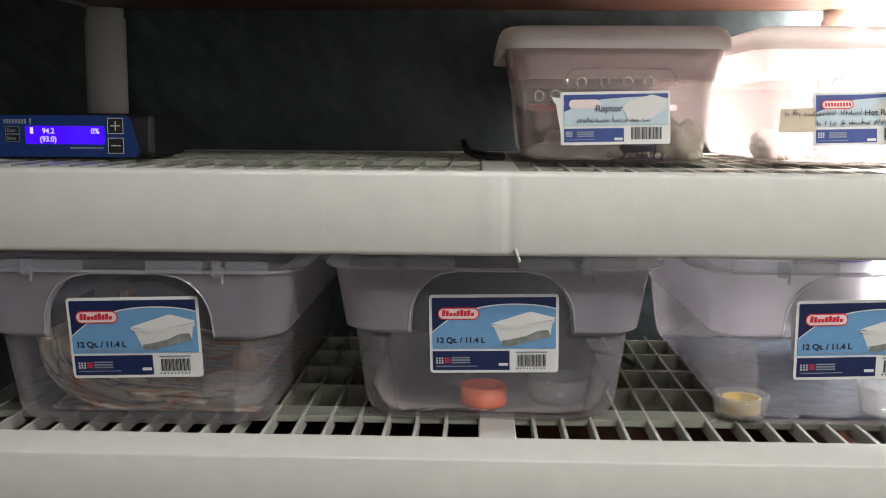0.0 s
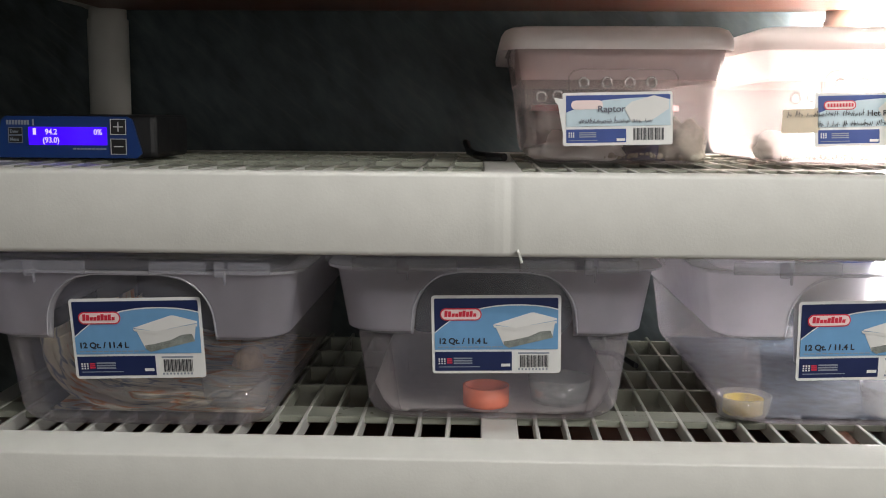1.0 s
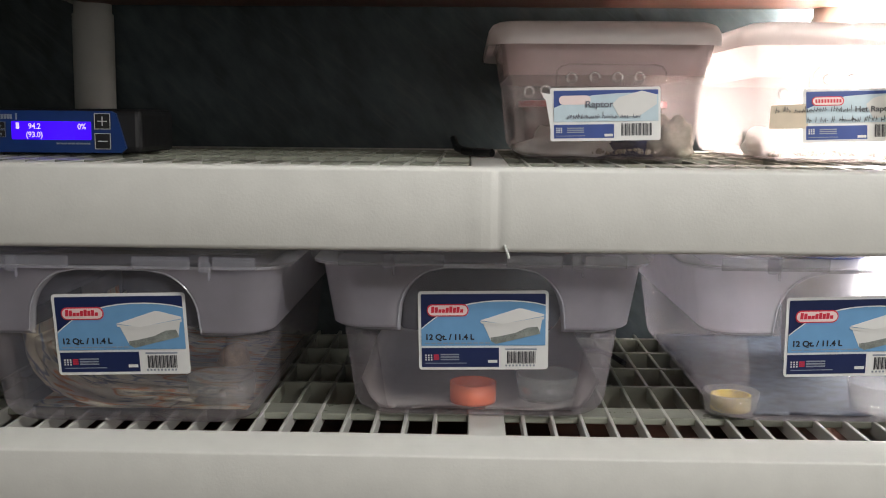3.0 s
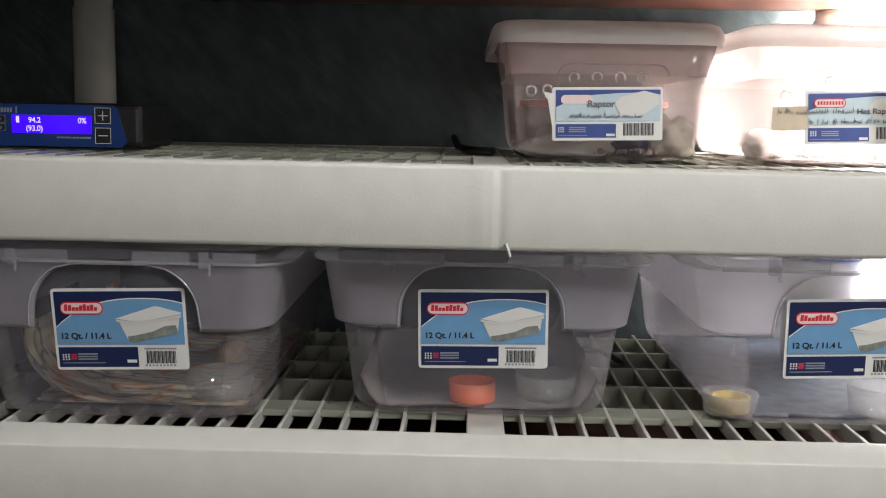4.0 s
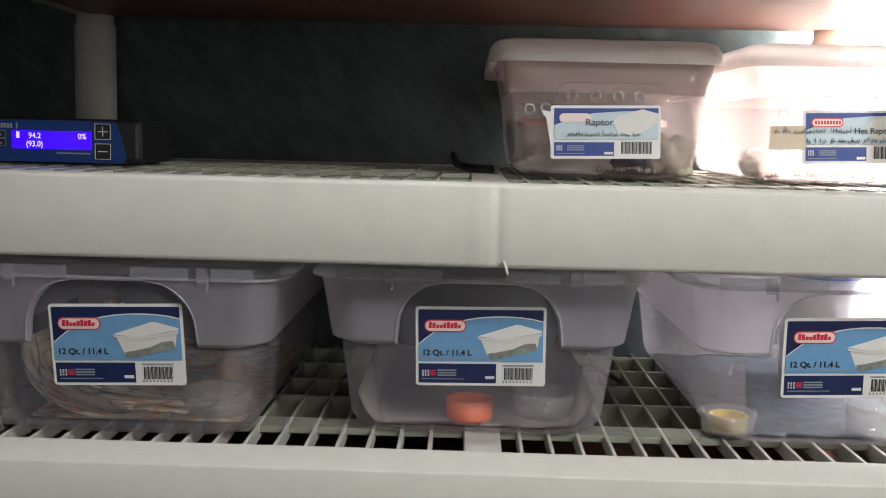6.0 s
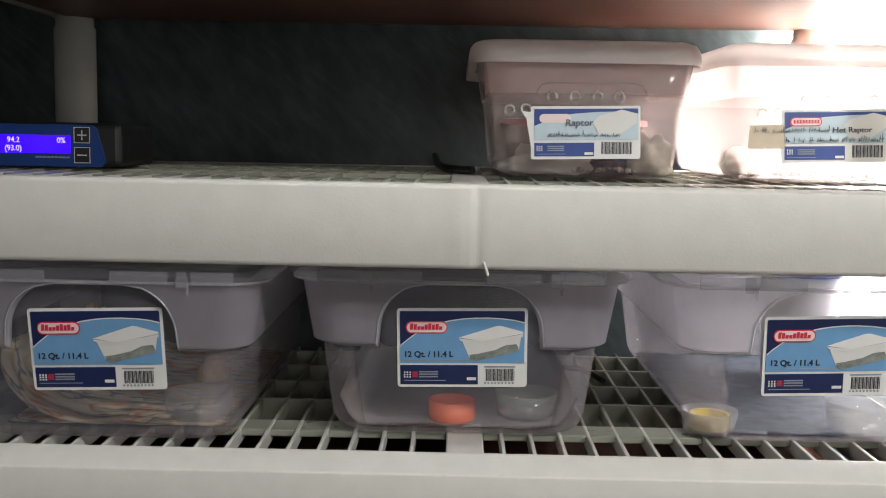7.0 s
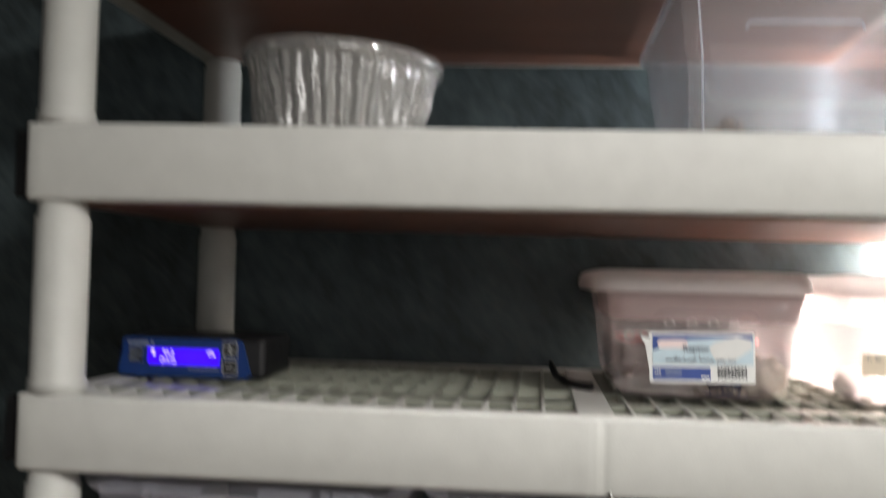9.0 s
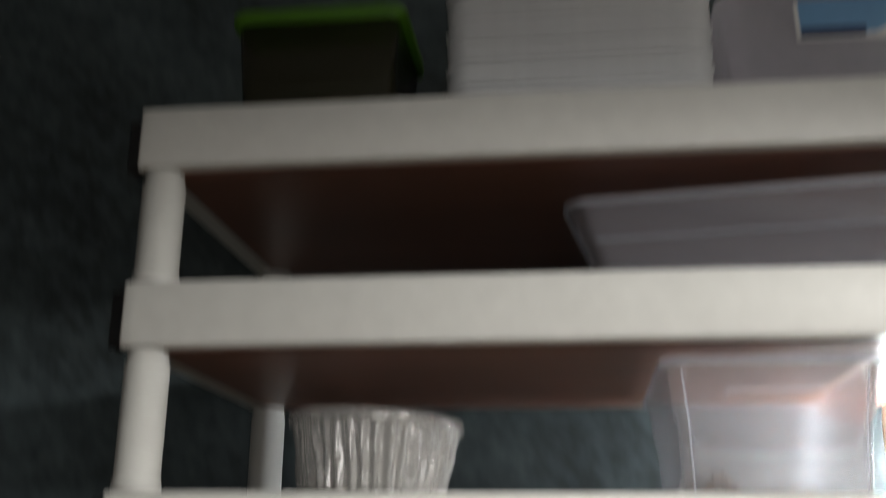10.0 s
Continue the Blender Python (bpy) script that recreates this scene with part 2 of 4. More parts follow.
def loft(rings, close_bottom=True, close_top=False):
    """A skin through rings of (outline, z)."""
    bm = bmesh.new()
    rows = [[bm.verts.new((x, y, z)) for x, y in ring] for ring, z in rings]
    n = len(rows[0])
    for a, b in zip(rows, rows[1:]):
        for i in range(n):
            bm.faces.new((a[i], a[(i + 1) % n], b[(i + 1) % n], b[i]))
    if close_bottom:
        bm.faces.new(rows[0][::-1])
    if close_top:
        bm.faces.new(rows[-1])
    return bm


def vessel(profile, outline, wall=0.0015):
    """An open vessel with walls of real thickness. profile: (size, z) from the floor up; outline(size, inset) gives a ring."""
    outer = [(outline(s, 0.0), z) for s, z in profile]
    inner = [(outline(s, wall), max(z, profile[0][1] + wall)) for s, z in reversed(profile)]
    return loft(outer + inner, True, True)


def plate(points, y0, y1):
    """A flat piece from an outline of (x, z), from y0 (front) to y1."""
    bm = bmesh.new()
    a = [bm.verts.new((x, y0, z)) for x, z in points]
    b = [bm.verts.new((x, y1, z)) for x, z in points]
    bm.faces.new(a)
    bm.faces.new(b[::-1])
    n = len(a)
    for i in range(n):
        bm.faces.new((a[i], b[i], b[(i + 1) % n], a[(i + 1) % n]))
    bmesh.ops.recalc_face_normals(bm, faces=bm.faces[:])
    return bm


def rounded(x0, x1, z0, z1, r, seg=4):
    out = []
    for cx, cz, a0 in ((x1 - r, z0 + r, -90), (x1 - r, z1 - r, 0), (x0 + r, z1 - r, 90), (x0 + r, z0 + r, 180)):
        for i in range(seg + 1):
            a = radians(a0 + 90 * i / seg)
            out.append((cx + r * math.cos(a), cz + r * math.sin(a)))
    return out


def joined(pieces):
    """Several small bmeshes as one."""
    bm = bmesh.new()
    for b in pieces:
        me = bpy.data.meshes.new("piece")
        b.to_mesh(me)
        b.free()
        bm.from_mesh(me)
        bpy.data.meshes.remove(me)
    return bm


def bars(rects, y0, y1):
    return joined([plate([(a, c), (b, c), (b, d), (a, d)], y0, y1) for a, b, c, d in rects])


def writing(name, text, size, mat, parent, place, wide=1.0, depth=0.0001, heavy=1.0):
    """Words with their foot at place, facing the front (-y)."""
    cu = bpy.data.curves.new(name, "FONT")
    cu.body, cu.size, cu.extrude, cu.offset = text, size, depth, size * 0.012 * heavy
    tmp = bpy.data.objects.new(name, cu)
    me = bpy.data.meshes.new_from_object(tmp)
    bpy.data.objects.remove(tmp)
    bpy.data.curves.remove(cu)
    me.materials.clear()
    me.materials.append(mat)
    ob = new(name, me)
    ob.parent = parent
    ob.matrix_local = pose(*place, 90, 0, 0) @ Matrix.Diagonal((wide, 1, 1, 1))
    return ob


def scrawl(name, x0, x1, z, h, mat, parent, y, seed):
    """Unreadable handwriting: thin slanted strokes of uneven height along a line."""
    rnd = random.Random(seed)
    out, x = [], x0
    while x < x1:
        if rnd.random() < 0.14:
            x += h * 0.7
        t, up = 0.00032 + 0.0002 * rnd.random(), h * rnd.uniform(0.55, 1.25 if rnd.random() < 0.8 else 1.9)
        lean, wide = h * rnd.uniform(0.05, 0.35), h * rnd.uniform(0.3, 0.6)
        zz = z + h * rnd.uniform(-0.12, 0.12)
        out.append(plate([(x, zz), (x + t, zz), (x + t + lean, zz + up), (x + lean, zz + up)], y, y + 0.0002))
        out.append(plate([(x + lean * 0.4, zz + up * rnd.uniform(0.2, 0.9)), (x + wide, zz + up * 0.3), (x + wide, zz + up * 0.3 + t), (x + lean * 0.4, zz + up * 0.6 + t)], y - 0.0003, y - 0.0001))
        x += wide
    return part(name, joined(out), mat, parent)


def tube(points, r, n=8):
    """A round cord through the points."""
    bm = bmesh.new()
    rows = []
    for i, p in enumerate(points):
        a, b = Vector(points[max(0, i - 1)]), Vector(points[min(len(points) - 1, i + 1)])
        q = (b - a).to_track_quat("Z", "Y")
        rows.append([bm.verts.new(Vector(p) + q @ Vector((r * math.cos(2 * math.pi * j / n), r * math.sin(2 * math.pi * j / n), 0))) for j in range(n)])
    for a, b in zip(rows, rows[1:]):
        for i in range(n):
            bm.faces.new((a[i], a[(i + 1) % n], b[(i + 1) % n], b[i]))
    bm.faces.new(rows[0][::-1])
    bm.faces.new(rows[-1])
    return bm


# ---- room ----
LEFT, RIGHT, DEEP = -0.463, 0.463, 0.457
WALL = 0.505


def slab(name, x0, x1, y0, y1, z0, z1, mat, label, category):
    return tagged(part(name, box(x0, x1, y0, y1, z0, z1), mat), label, category, kind="structure")


slab("wall_north", -2.0, 2.4, WALL, WALL + 0.1, 0, 2.5, wall_paint, "dark slate blue painted wall behind the rack", "wall")
slab("wall_west", -2.1, -2.0, -2.6, WALL + 0.1, 0, 2.5, wall_paint, "dark slate blue painted side wall", "wall")
slab("wall_east", 2.4, 2.5, -2.6, WALL + 0.1, 0, 2.5, room_paint, "plain pale painted side wall", "wall")
slab("wall_south", -2.1, 2.5, -2.7, -2.6, 0, 2.5, room_paint, "plain pale painted wall", "wall")
slab("floor", -2.1, 2.5, -2.7, WALL + 0.1, -0.1, 0, floor_mat, "brown wooden floor", "floor")
slab("ceiling", -2.1, 2.5, -2.7, WALL + 0.1, 2.5, 2.6, room_paint, "plain pale ceiling", "ceiling")

# ---- shelving rack ----
# shelves from below: top of the deck, top and foot of the front lip
A_DECK, A_EDGE, A_FOOT = 0.980, 0.9705, 0.905
B_TOP, B_FOOT = 1.200, 1.1345
C_TOP, C_FOOT = 1.4342, 1.3666
D_TOP, D_FOOT = 1.6497, 1.5796
T_TOP, T_FOOT = 1.8483, 1.7779
rack = root("shelving_rack", pose(0, 0, 0), "ivory resin shelving rack with grid shelves and round posts", "shelving rack")


def front_lip(foot, edge, kinks, seed, deck=None):
    """The front rim: a long bar, softly rounded, not quite straight, with kinks (x, depth, width)."""
    if deck is None:
        prof = [(0.016, foot), (0.004, foot), (0.0012, foot + 0.0012), (0.0, foot + 0.004), (0.0, edge - 0.004), (0.0012, edge - 0.0012), (0.004, edge), (0.016, edge)]
    else:
        prof = [(0.030, foot), (0.004, foot), (0.0012, foot + 0.0012), (0.0, foot + 0.004), (0.0, edge - 0.001), (0.0006, edge + 0.0004), (0.002, edge + 0.001), (0.026, deck - 0.0003), (0.028, deck), (0.030, deck)]
    xs = [LEFT + 0.004 * (1 - math.cos(radians(a))) for a in (0, 45, 90)] + [LEFT + (RIGHT - LEFT) * i / 120 for i in range(2, 119)] + [RIGHT - 0.004, RIGHT]
    for x, depth, width in kinks:
        xs += [x - width, x - width / 2, x, x + width / 2, x + width]
    bm = bmesh.new()
    rows = []
    for x in sorted(xs):
        off = 0.0006 * noise.noise(Vector((x * 7, seed, 0))) + 0.0025 * max(0, 1 - (x - LEFT) / 0.004) ** 2
        row = []
        for k, (y, z) in enumerate(prof):
            dent = sum(d * max(0, 1 - abs(x - c) / w) * (0.6 + 0.8 * noise.noise(Vector((c * 9, z * 40, 3)))) for c, d, w in kinks) if y < 0.01 else 0
            row.append(bm.verts.new((x, y + off + dent, z + 0.0004 * noise.noise(Vector((x * 5, seed, 9))))))
        rows.append(row)
    n = len(prof)
    for a, b in zip(rows, rows[1:]):
        for i in range(n):
            bm.faces.new((a[i], a[(i + 1) % n], b[(i + 1) % n], b[i]))
    bm.faces.new(rows[0])
    bm.faces.new(rows[-1][::-1])
    bmesh.ops.recalc_face_normals(bm, faces=bm.faces[:])
    return bm


def shelf(deck, edge, foot, open_grid, bent=False, kinks=(), seed=0.0):
    sh = part("shelf", box(LEFT, RIGHT, DEEP - 0.018, DEEP, foot, edge, 0.004, 2), resin, rack)
    lip = smooth(part("front_lip", front_lip(foot, edge, kinks, seed, None if bent or not open_grid else deck), resin, sh))
    lip.data.set_sharp_from_angle(angle=radians(50))
    if bent:
        part("split_tail", tube([(0.041, -0.001, foot + 0.006), (0.043, -0.002, foot + 0.001), (0.0445, -0.002, foot - 0.004)], 0.0012), resin, lip)
    for x0, x1 in ((LEFT, LEFT + 0.030), (RIGHT - 0.030, RIGHT)):
        part("side_lip", box(x0 + 0.001, x1, 0.0165, DEEP - 0.0185, foot + 0.001, edge - 0.001, 0.003, 2), resin, sh)
    # black strip standing out past the left end of the lip
    part("end_strip", box(LEFT - 0.022, LEFT - 0.0002, 0.022, 0.05, foot + 0.004, edge - 0.004, 0.002, 1), black, sh, "black strip at the shelf end")
    if not open_grid:
        part("deck_panel", box(LEFT + 0.031, RIGHT - 0.031, 0.017, DEEP - 0.019, edge - 0.02, edge - 0.003), shaded_resin, sh)
    if not bent:
        part("underside_board", box(LEFT + 0.031, RIGHT - 0.031, 0.0315, DEEP - 0.0195, foot - 0.002, foot + 0.004, 0.001, 1), board, sh, "dark reddish brown board")
    if not open_grid:
        part("board_lip", box(LEFT + 0.031, RIGHT - 0.031, 0.0172, 0.0312, foot - 0.0015, foot + 0.004), board, sh)
        return sh
    y0 = 0.030
    if bent:
        y0 = 0.026
        part("front_flange", box(LEFT + 0.031, RIGHT - 0.031, 0.0165, y0, deck - 0.012, deck - 0.0006), shaded_resin, sh)
    part("middle_rib", box(0.0145, 0.046, y0, DEEP - 0.019, deck - 0.02, deck - 0.0008, 0.001, 1), resin, sh)
    bar = rear = None
    x = LEFT + 0.030 + 0.0254 / 2
    while x < RIGHT - 0.034:
        if not 0.009 < x < 0.051:
            at = pose(x, 0, deck)
            if bar is None:
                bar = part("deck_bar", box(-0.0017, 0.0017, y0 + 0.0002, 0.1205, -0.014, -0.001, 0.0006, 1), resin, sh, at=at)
                # same bar, but its rear length takes the resin with shade in the colour
                rear = part("deck_bar", box(-0.0017, 0.0017, 0.1207, DEEP - 0.0185, -0.014, -0.001, 0.0006, 1), shaded_resin, sh, at=at)
            else:
                share("deck_bar", bar, sh, at)
                share("deck_bar", rear, sh, at)
        x += 0.0254
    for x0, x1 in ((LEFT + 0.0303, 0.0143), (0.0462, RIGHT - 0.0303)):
        part("cross_strip", box(x0, x1, 0.090, 0.121, deck - 0.008, deck - 0.0016, 0.001, 1), shaded_resin, sh)
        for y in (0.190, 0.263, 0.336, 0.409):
            part("cross_bar", box(x0, x1, y, y + 0.005, deck - 0.036, deck - 0.0004, 0.0006, 1), shaded_resin, sh)
    return sh


shelf(A_DECK, A_EDGE, A_FOOT, True, kinks=((0.045, 0.0008, 0.012),), seed=1.0)
shelf(B_TOP, B_TOP, B_FOOT, True, bent=True, kinks=((0.036, 0.0018, 0.006), (0.023, -0.0012, 0.012)), seed=2.0)
shelf(C_TOP, C_TOP, C_FOOT, False, kinks=((0.21, -0.0005, 0.03),), seed=3.0)
shelf(D_TOP, D_TOP, D_FOOT, False, kinks=((0.05, -0.0007, 0.02), (0.14, -0.0006, 0.02)), seed=4.0)
shelf(T_TOP, T_TOP, T_FOOT, False, seed=5.0)


def post_piece(x, y, z0, z1):
    r = 0.0235
    rings = [(ring_round(r + 0.0015, 32), z0), (ring_round(r + 0.0015, 32), z0 + 0.012), (ring_round(r, 32), z0 + 0.014), (ring_round(r, 32), z1 - 0.014), (ring_round(r - 0.002, 32), z1 - 0.012), (ring_round(r - 0.002, 32), z1)]
    return smooth(part("post", loft(rings, True, True), resin, rack, at=pose(x, y, 0)))


for px, py in ((-0.4395, 0.0255), (0.4395, 0.0255), (-0.4290, 0.4310), (0.4290, 0.4310)):
    for z0, z1 in ((0.0, A_FOOT), (A_DECK - 0.001, B_FOOT), (B_TOP - 0.001, C_FOOT), (C_TOP - 0.001, D_FOOT), (D_TOP - 0.001, T_FOOT)):
        post_piece(px, py, z0, z1)

# ---- large lidded boxes on the lower grid shelf ----


def big_label(parent, m):
    """The printed label of the large boxes, 112 x 66 mm."""
    lb = part("label", plate(rounded(-0.056, 0.056, -0.03325, 0.03325, 0.003), 0, 0.0003), paper_white, parent, "white-edged blue printed label", at=m)
    part("print_field", plate(rounded(-0.0535, 0.0535, -0.0125, 0.0308, 0.001), -0.0004, -0.0001), navy, lb)
    sweep = [(-0.0535, -0.0125), (0.0535, -0.0125), (0.0535, 0.0208), (0.045, 0.0228), (0.034, 0.0242), (0.022, 0.0248), (0.010, 0.0247), (0.0, 0.0240), (-0.010, 0.0226), (-0.020, 0.0203), (-0.030, 0.0168), (-0.040, 0.0117), (-0.048, 0.0060), (-0.0535, 0.0015)]
    part("print_sweep", plate(sweep, -0.0008, -0.0005), sky_blue, lb)
    edge_pts = sweep[2:]
    part("print_line", joined([plate([(a[0], a[1]), (a[0], a[1] + 0.0009), (b[0], b[1] + 0.0009), (b[0], b[1])], -0.0012, -0.0009) for a, b in zip(edge_pts, edge_pts[1:])]), paper_white, lb)
    part("brand_badge", plate(rounded(-0.0485, -0.0125, 0.0125, 0.0228, 0.005), -0.0015, -0.0013), red, lb)
    part("badge_ring", plate(rounded(-0.0475, -0.0135, 0.0135, 0.0218, 0.0042), -0.0018, -0.0016), material_badge, lb)
    tall = (0.0052, 0.0046, 0.0028, 0.0028, 0.0042, 0.0052, 0.0042, 0.0048, 0.0028)
    part("badge_mark", joined([plate([(-0.0448 + i * 0.0031, 0.0158), (-0.0448 + i * 0.0031 + 0.0026, 0.0158), (-0.0444 + i * 0.0031 + 0.0026, 0.0158 + h), (-0.0444 + i * 0.0031, 0.0158 + h)], -0.0021, -0.0019) for i, h in enumerate(tall)]), red, lb)
    part("picture_side", plate([(0.0, 0.006), (0.0065, -0.0084), (0.0105, -0.0108), (0.0485, -0.0022), (0.0505, 0.0095), (0.0168, 0.004)], -0.0011, -0.0009), pic_white, lb)
    part("picture_front", plate([(0.0062, -0.0055), (0.0068, -0.0086), (0.0108, -0.011), (0.0492, -0.0024), (0.0468, 0.0035), (0.038, 0.0028), (0.028, -0.0015), (0.014, -0.0045)], -0.0014, -0.0012), pic_grey, lb)
    part("picture_rim", plate([(-0.0028, 0.0084), (-0.0018, 0.0066), (0.0168, 0.0036), (0.0520, 0.0098), (0.0523, 0.0120), (0.0168, 0.0062)], -0.0017, -0.0015), pic_white, lb)
    part("picture_lid", plate([(-0.0026, 0.0092), (0.0168, 0.0062), (0.0521, 0.0126), (0.0523, 0.0140), (0.0330, 0.0190), (0.0300, 0.0190)], -0.0020, -0.0018), paper_white, lb)
    part("lower_band", plate([(-0.0535, -0.0308), (0.0135, -0.0308), (0.0135, -0.0145), (-0.0535, -0.0145)], -0.0004, -0.0001), navy, lb)
    part("barcode", bars([(0.0205 + i * 0.00105, 0.0205 + i * 0.00105 + (0.0004 if i % 3 else 0.0008), -0.028, -0.0178) for i in range(24)], -0.0004, -0.0001), ink, lb)
    part("fine_print", bars([(0.019, 0.046, -0.0165, -0.0152)] + [(0.019 + i * 0.003, 0.0205 + i * 0.003, -0.0305, -0.029) for i in range(9)], -0.0004, -0.0001), grey_print, lb)
    part("flag_mark", bars([(-0.0505 + (i % 3) * 0.0024, -0.0505 + (i % 3) * 0.0024 + 0.0013, -0.0212 - (i // 3) * 0.0019, -0.02 - (i // 3) * 0.0019) for i in range(9)], -0.0008, -0.0005), paper_white, lb)
    part("flag_stripe", bars([(-0.0432, -0.0385, -0.021 - i * 0.0017, -0.02 - i * 0.0017) for i in range(3)], -0.0008, -0.0005), red, lb)
    part("small_print", bars([(-0.0372, -0.021, -0.0206 - i * 0.0021, -0.0195 - i * 0.0021) for i in range(3)] + [(-0.0505, -0.0145, -0.0277, -0.0271)], -0.0008, -0.0005), grey_print, lb)
    part("code_box", bars([(0.004, 0.012, -0.0272, -0.0248)], -0.0008, -0.0005), paper_white, lb)
    writing("volume_words", "12 Qt. / 11.4 L", 0.0066, ink, lb, (-0.0505, -0.0011, -0.0072), 1.08, heavy=2.6)
    part("size_print", bars([(-0.0505 + i * 0.0052, -0.0505 + i * 0.0052 + 0.0042, -0.0106, -0.0098) for i in range(11)], -0.0011, -0.0009), grey_print, lb)
    return lb


material_badge = material("badge_cream", (0.80, 0.66, 0.64), 0.45, spread=0.03)
BIG_STEP, BIG_TOP, BULGE = 0.0785, 0.1370, 0.0068


def big_wall(z):
    """Half width and half depth of the large box's plain wall at a height, with its rounded foot."""
    foot = 0.013 * (1 - math.sqrt(max(0.0, 1 - (1 - min(z, 0.016) / 0.016) ** 2)))
    return 0.1085 + 0.130 * z - foot, 0.1857 + 0.105 * z - foot


def big_bulge(z):
    u = min(1.0, max(0.0, (z - BIG_STEP) / 0.0045))
    return BULGE * u * u * (3 - 2 * u) + 0.03 * max(0.0, z - 0.085)


def big_window(z):
    """Half width of the flat arched window at a height."""
    rise = min(1.0, max(0.0, (z - 0.098) / 0.0365))
    return 0.0690 - 0.012 * max(0.0, z - 0.082) / 0.05 * 0.4 - 0.036 * (1 - math.sqrt(1 - rise * rise))


def big_skins():
    """The walls and floor of the large box as four skins: clear, frosted above the step, the moulded edge between, the
    sides and foot made milkier for their edge-on haze.
    """
    zs = [0.0, 0.0007, 0.002, 0.004, 0.007, 0.011, 0.016, 0.03, 0.045, 0.06, 0.072]
    zs += [BIG_STEP + (BIG_TOP - BIG_STEP) * q / 38 for q in range(39)]
    rows, tags = [], []
    outer, inner, band = 14, 24, 0.0014
    for z in zs:
        (hw, hd), b = big_wall(z), big_bulge(z)
        r, a = 0.030, big_window(z)
        end = hw + b - r
        right = [(a + band + (end - a - band) * i / outer, 1.0) for i in range(outer + 1)]
        middle = [(a * 0.98 * (2 * i / inner - 1), 0.0) for i in range(inner + 1)]
        middle = [(-a, 0.4)] + [(x * (a - band) / (a * 0.98), m) for x, m in middle] + [(a, 0.4)]
        line = [(-x, m) for x, m in reversed(right)] + middle + right
        row = [(x, -(hd + b * (1.0 if z > 0.1345 else m)), z) for x, m in line]
        for cx, cy, a0 in ((1, -1, -90), (1, 1, 0), (-1, 1, 90), (-1, -1, 180)):
            for i in range(1, 9 if a0 == 180 else 10):
                t = radians(a0 + 10 * i)
                row.append((cx * (end) + r * math.cos(t), cy * (hd + b - r) + r * math.sin(t), z))
        rows.append(row)
        wide = len(line)
        tags = [m for _, m in line] + [1.0] * (len(row) - len(line))
    skins = [bmesh.new() for _ in range(4)]
    n = len(rows[0])
    pool = [{} for _ in skins]
    for q in range(len(zs) - 1):
        for i in range(n):
            j = (i + 1) % n
            z, low, high = (zs[q] + zs[q + 1]) / 2, min(tags[i], tags[j]), max(tags[i], tags[j])
            if z < BIG_STEP + 0.0005 or (high == 0.0 and z < 0.1338):
                which = 0
                if z < 0.009:
                    which = 3
                elif z < BIG_STEP and i >= wide - 1:
                    which = 3
            elif low < 1.0 and (high > 0.0 and z < 0.1355 or high == 0.0 and z < 0.1360) or z < BIG_STEP + 0.0025:
                which = 2
            else:
                which = 1
            corner = []
            for a, b in ((q, i), (q, j), (q + 1, j), (q + 1, i)):
                if (a, b) not in pool[which]:
                    pool[which][a, b] = skins[which].verts.new(rows[a][b])
                corner.append(pool[which][a, b])
            skins[which].faces.new(corner)
    skins[3].faces.new([pool[3][0, i] for i in range(n)][::-1])
    for bm in skins:
        bmesh.ops.solidify(bm, geom=bm.faces[:], thickness=0.0012)
    return skins


big_parts = {}


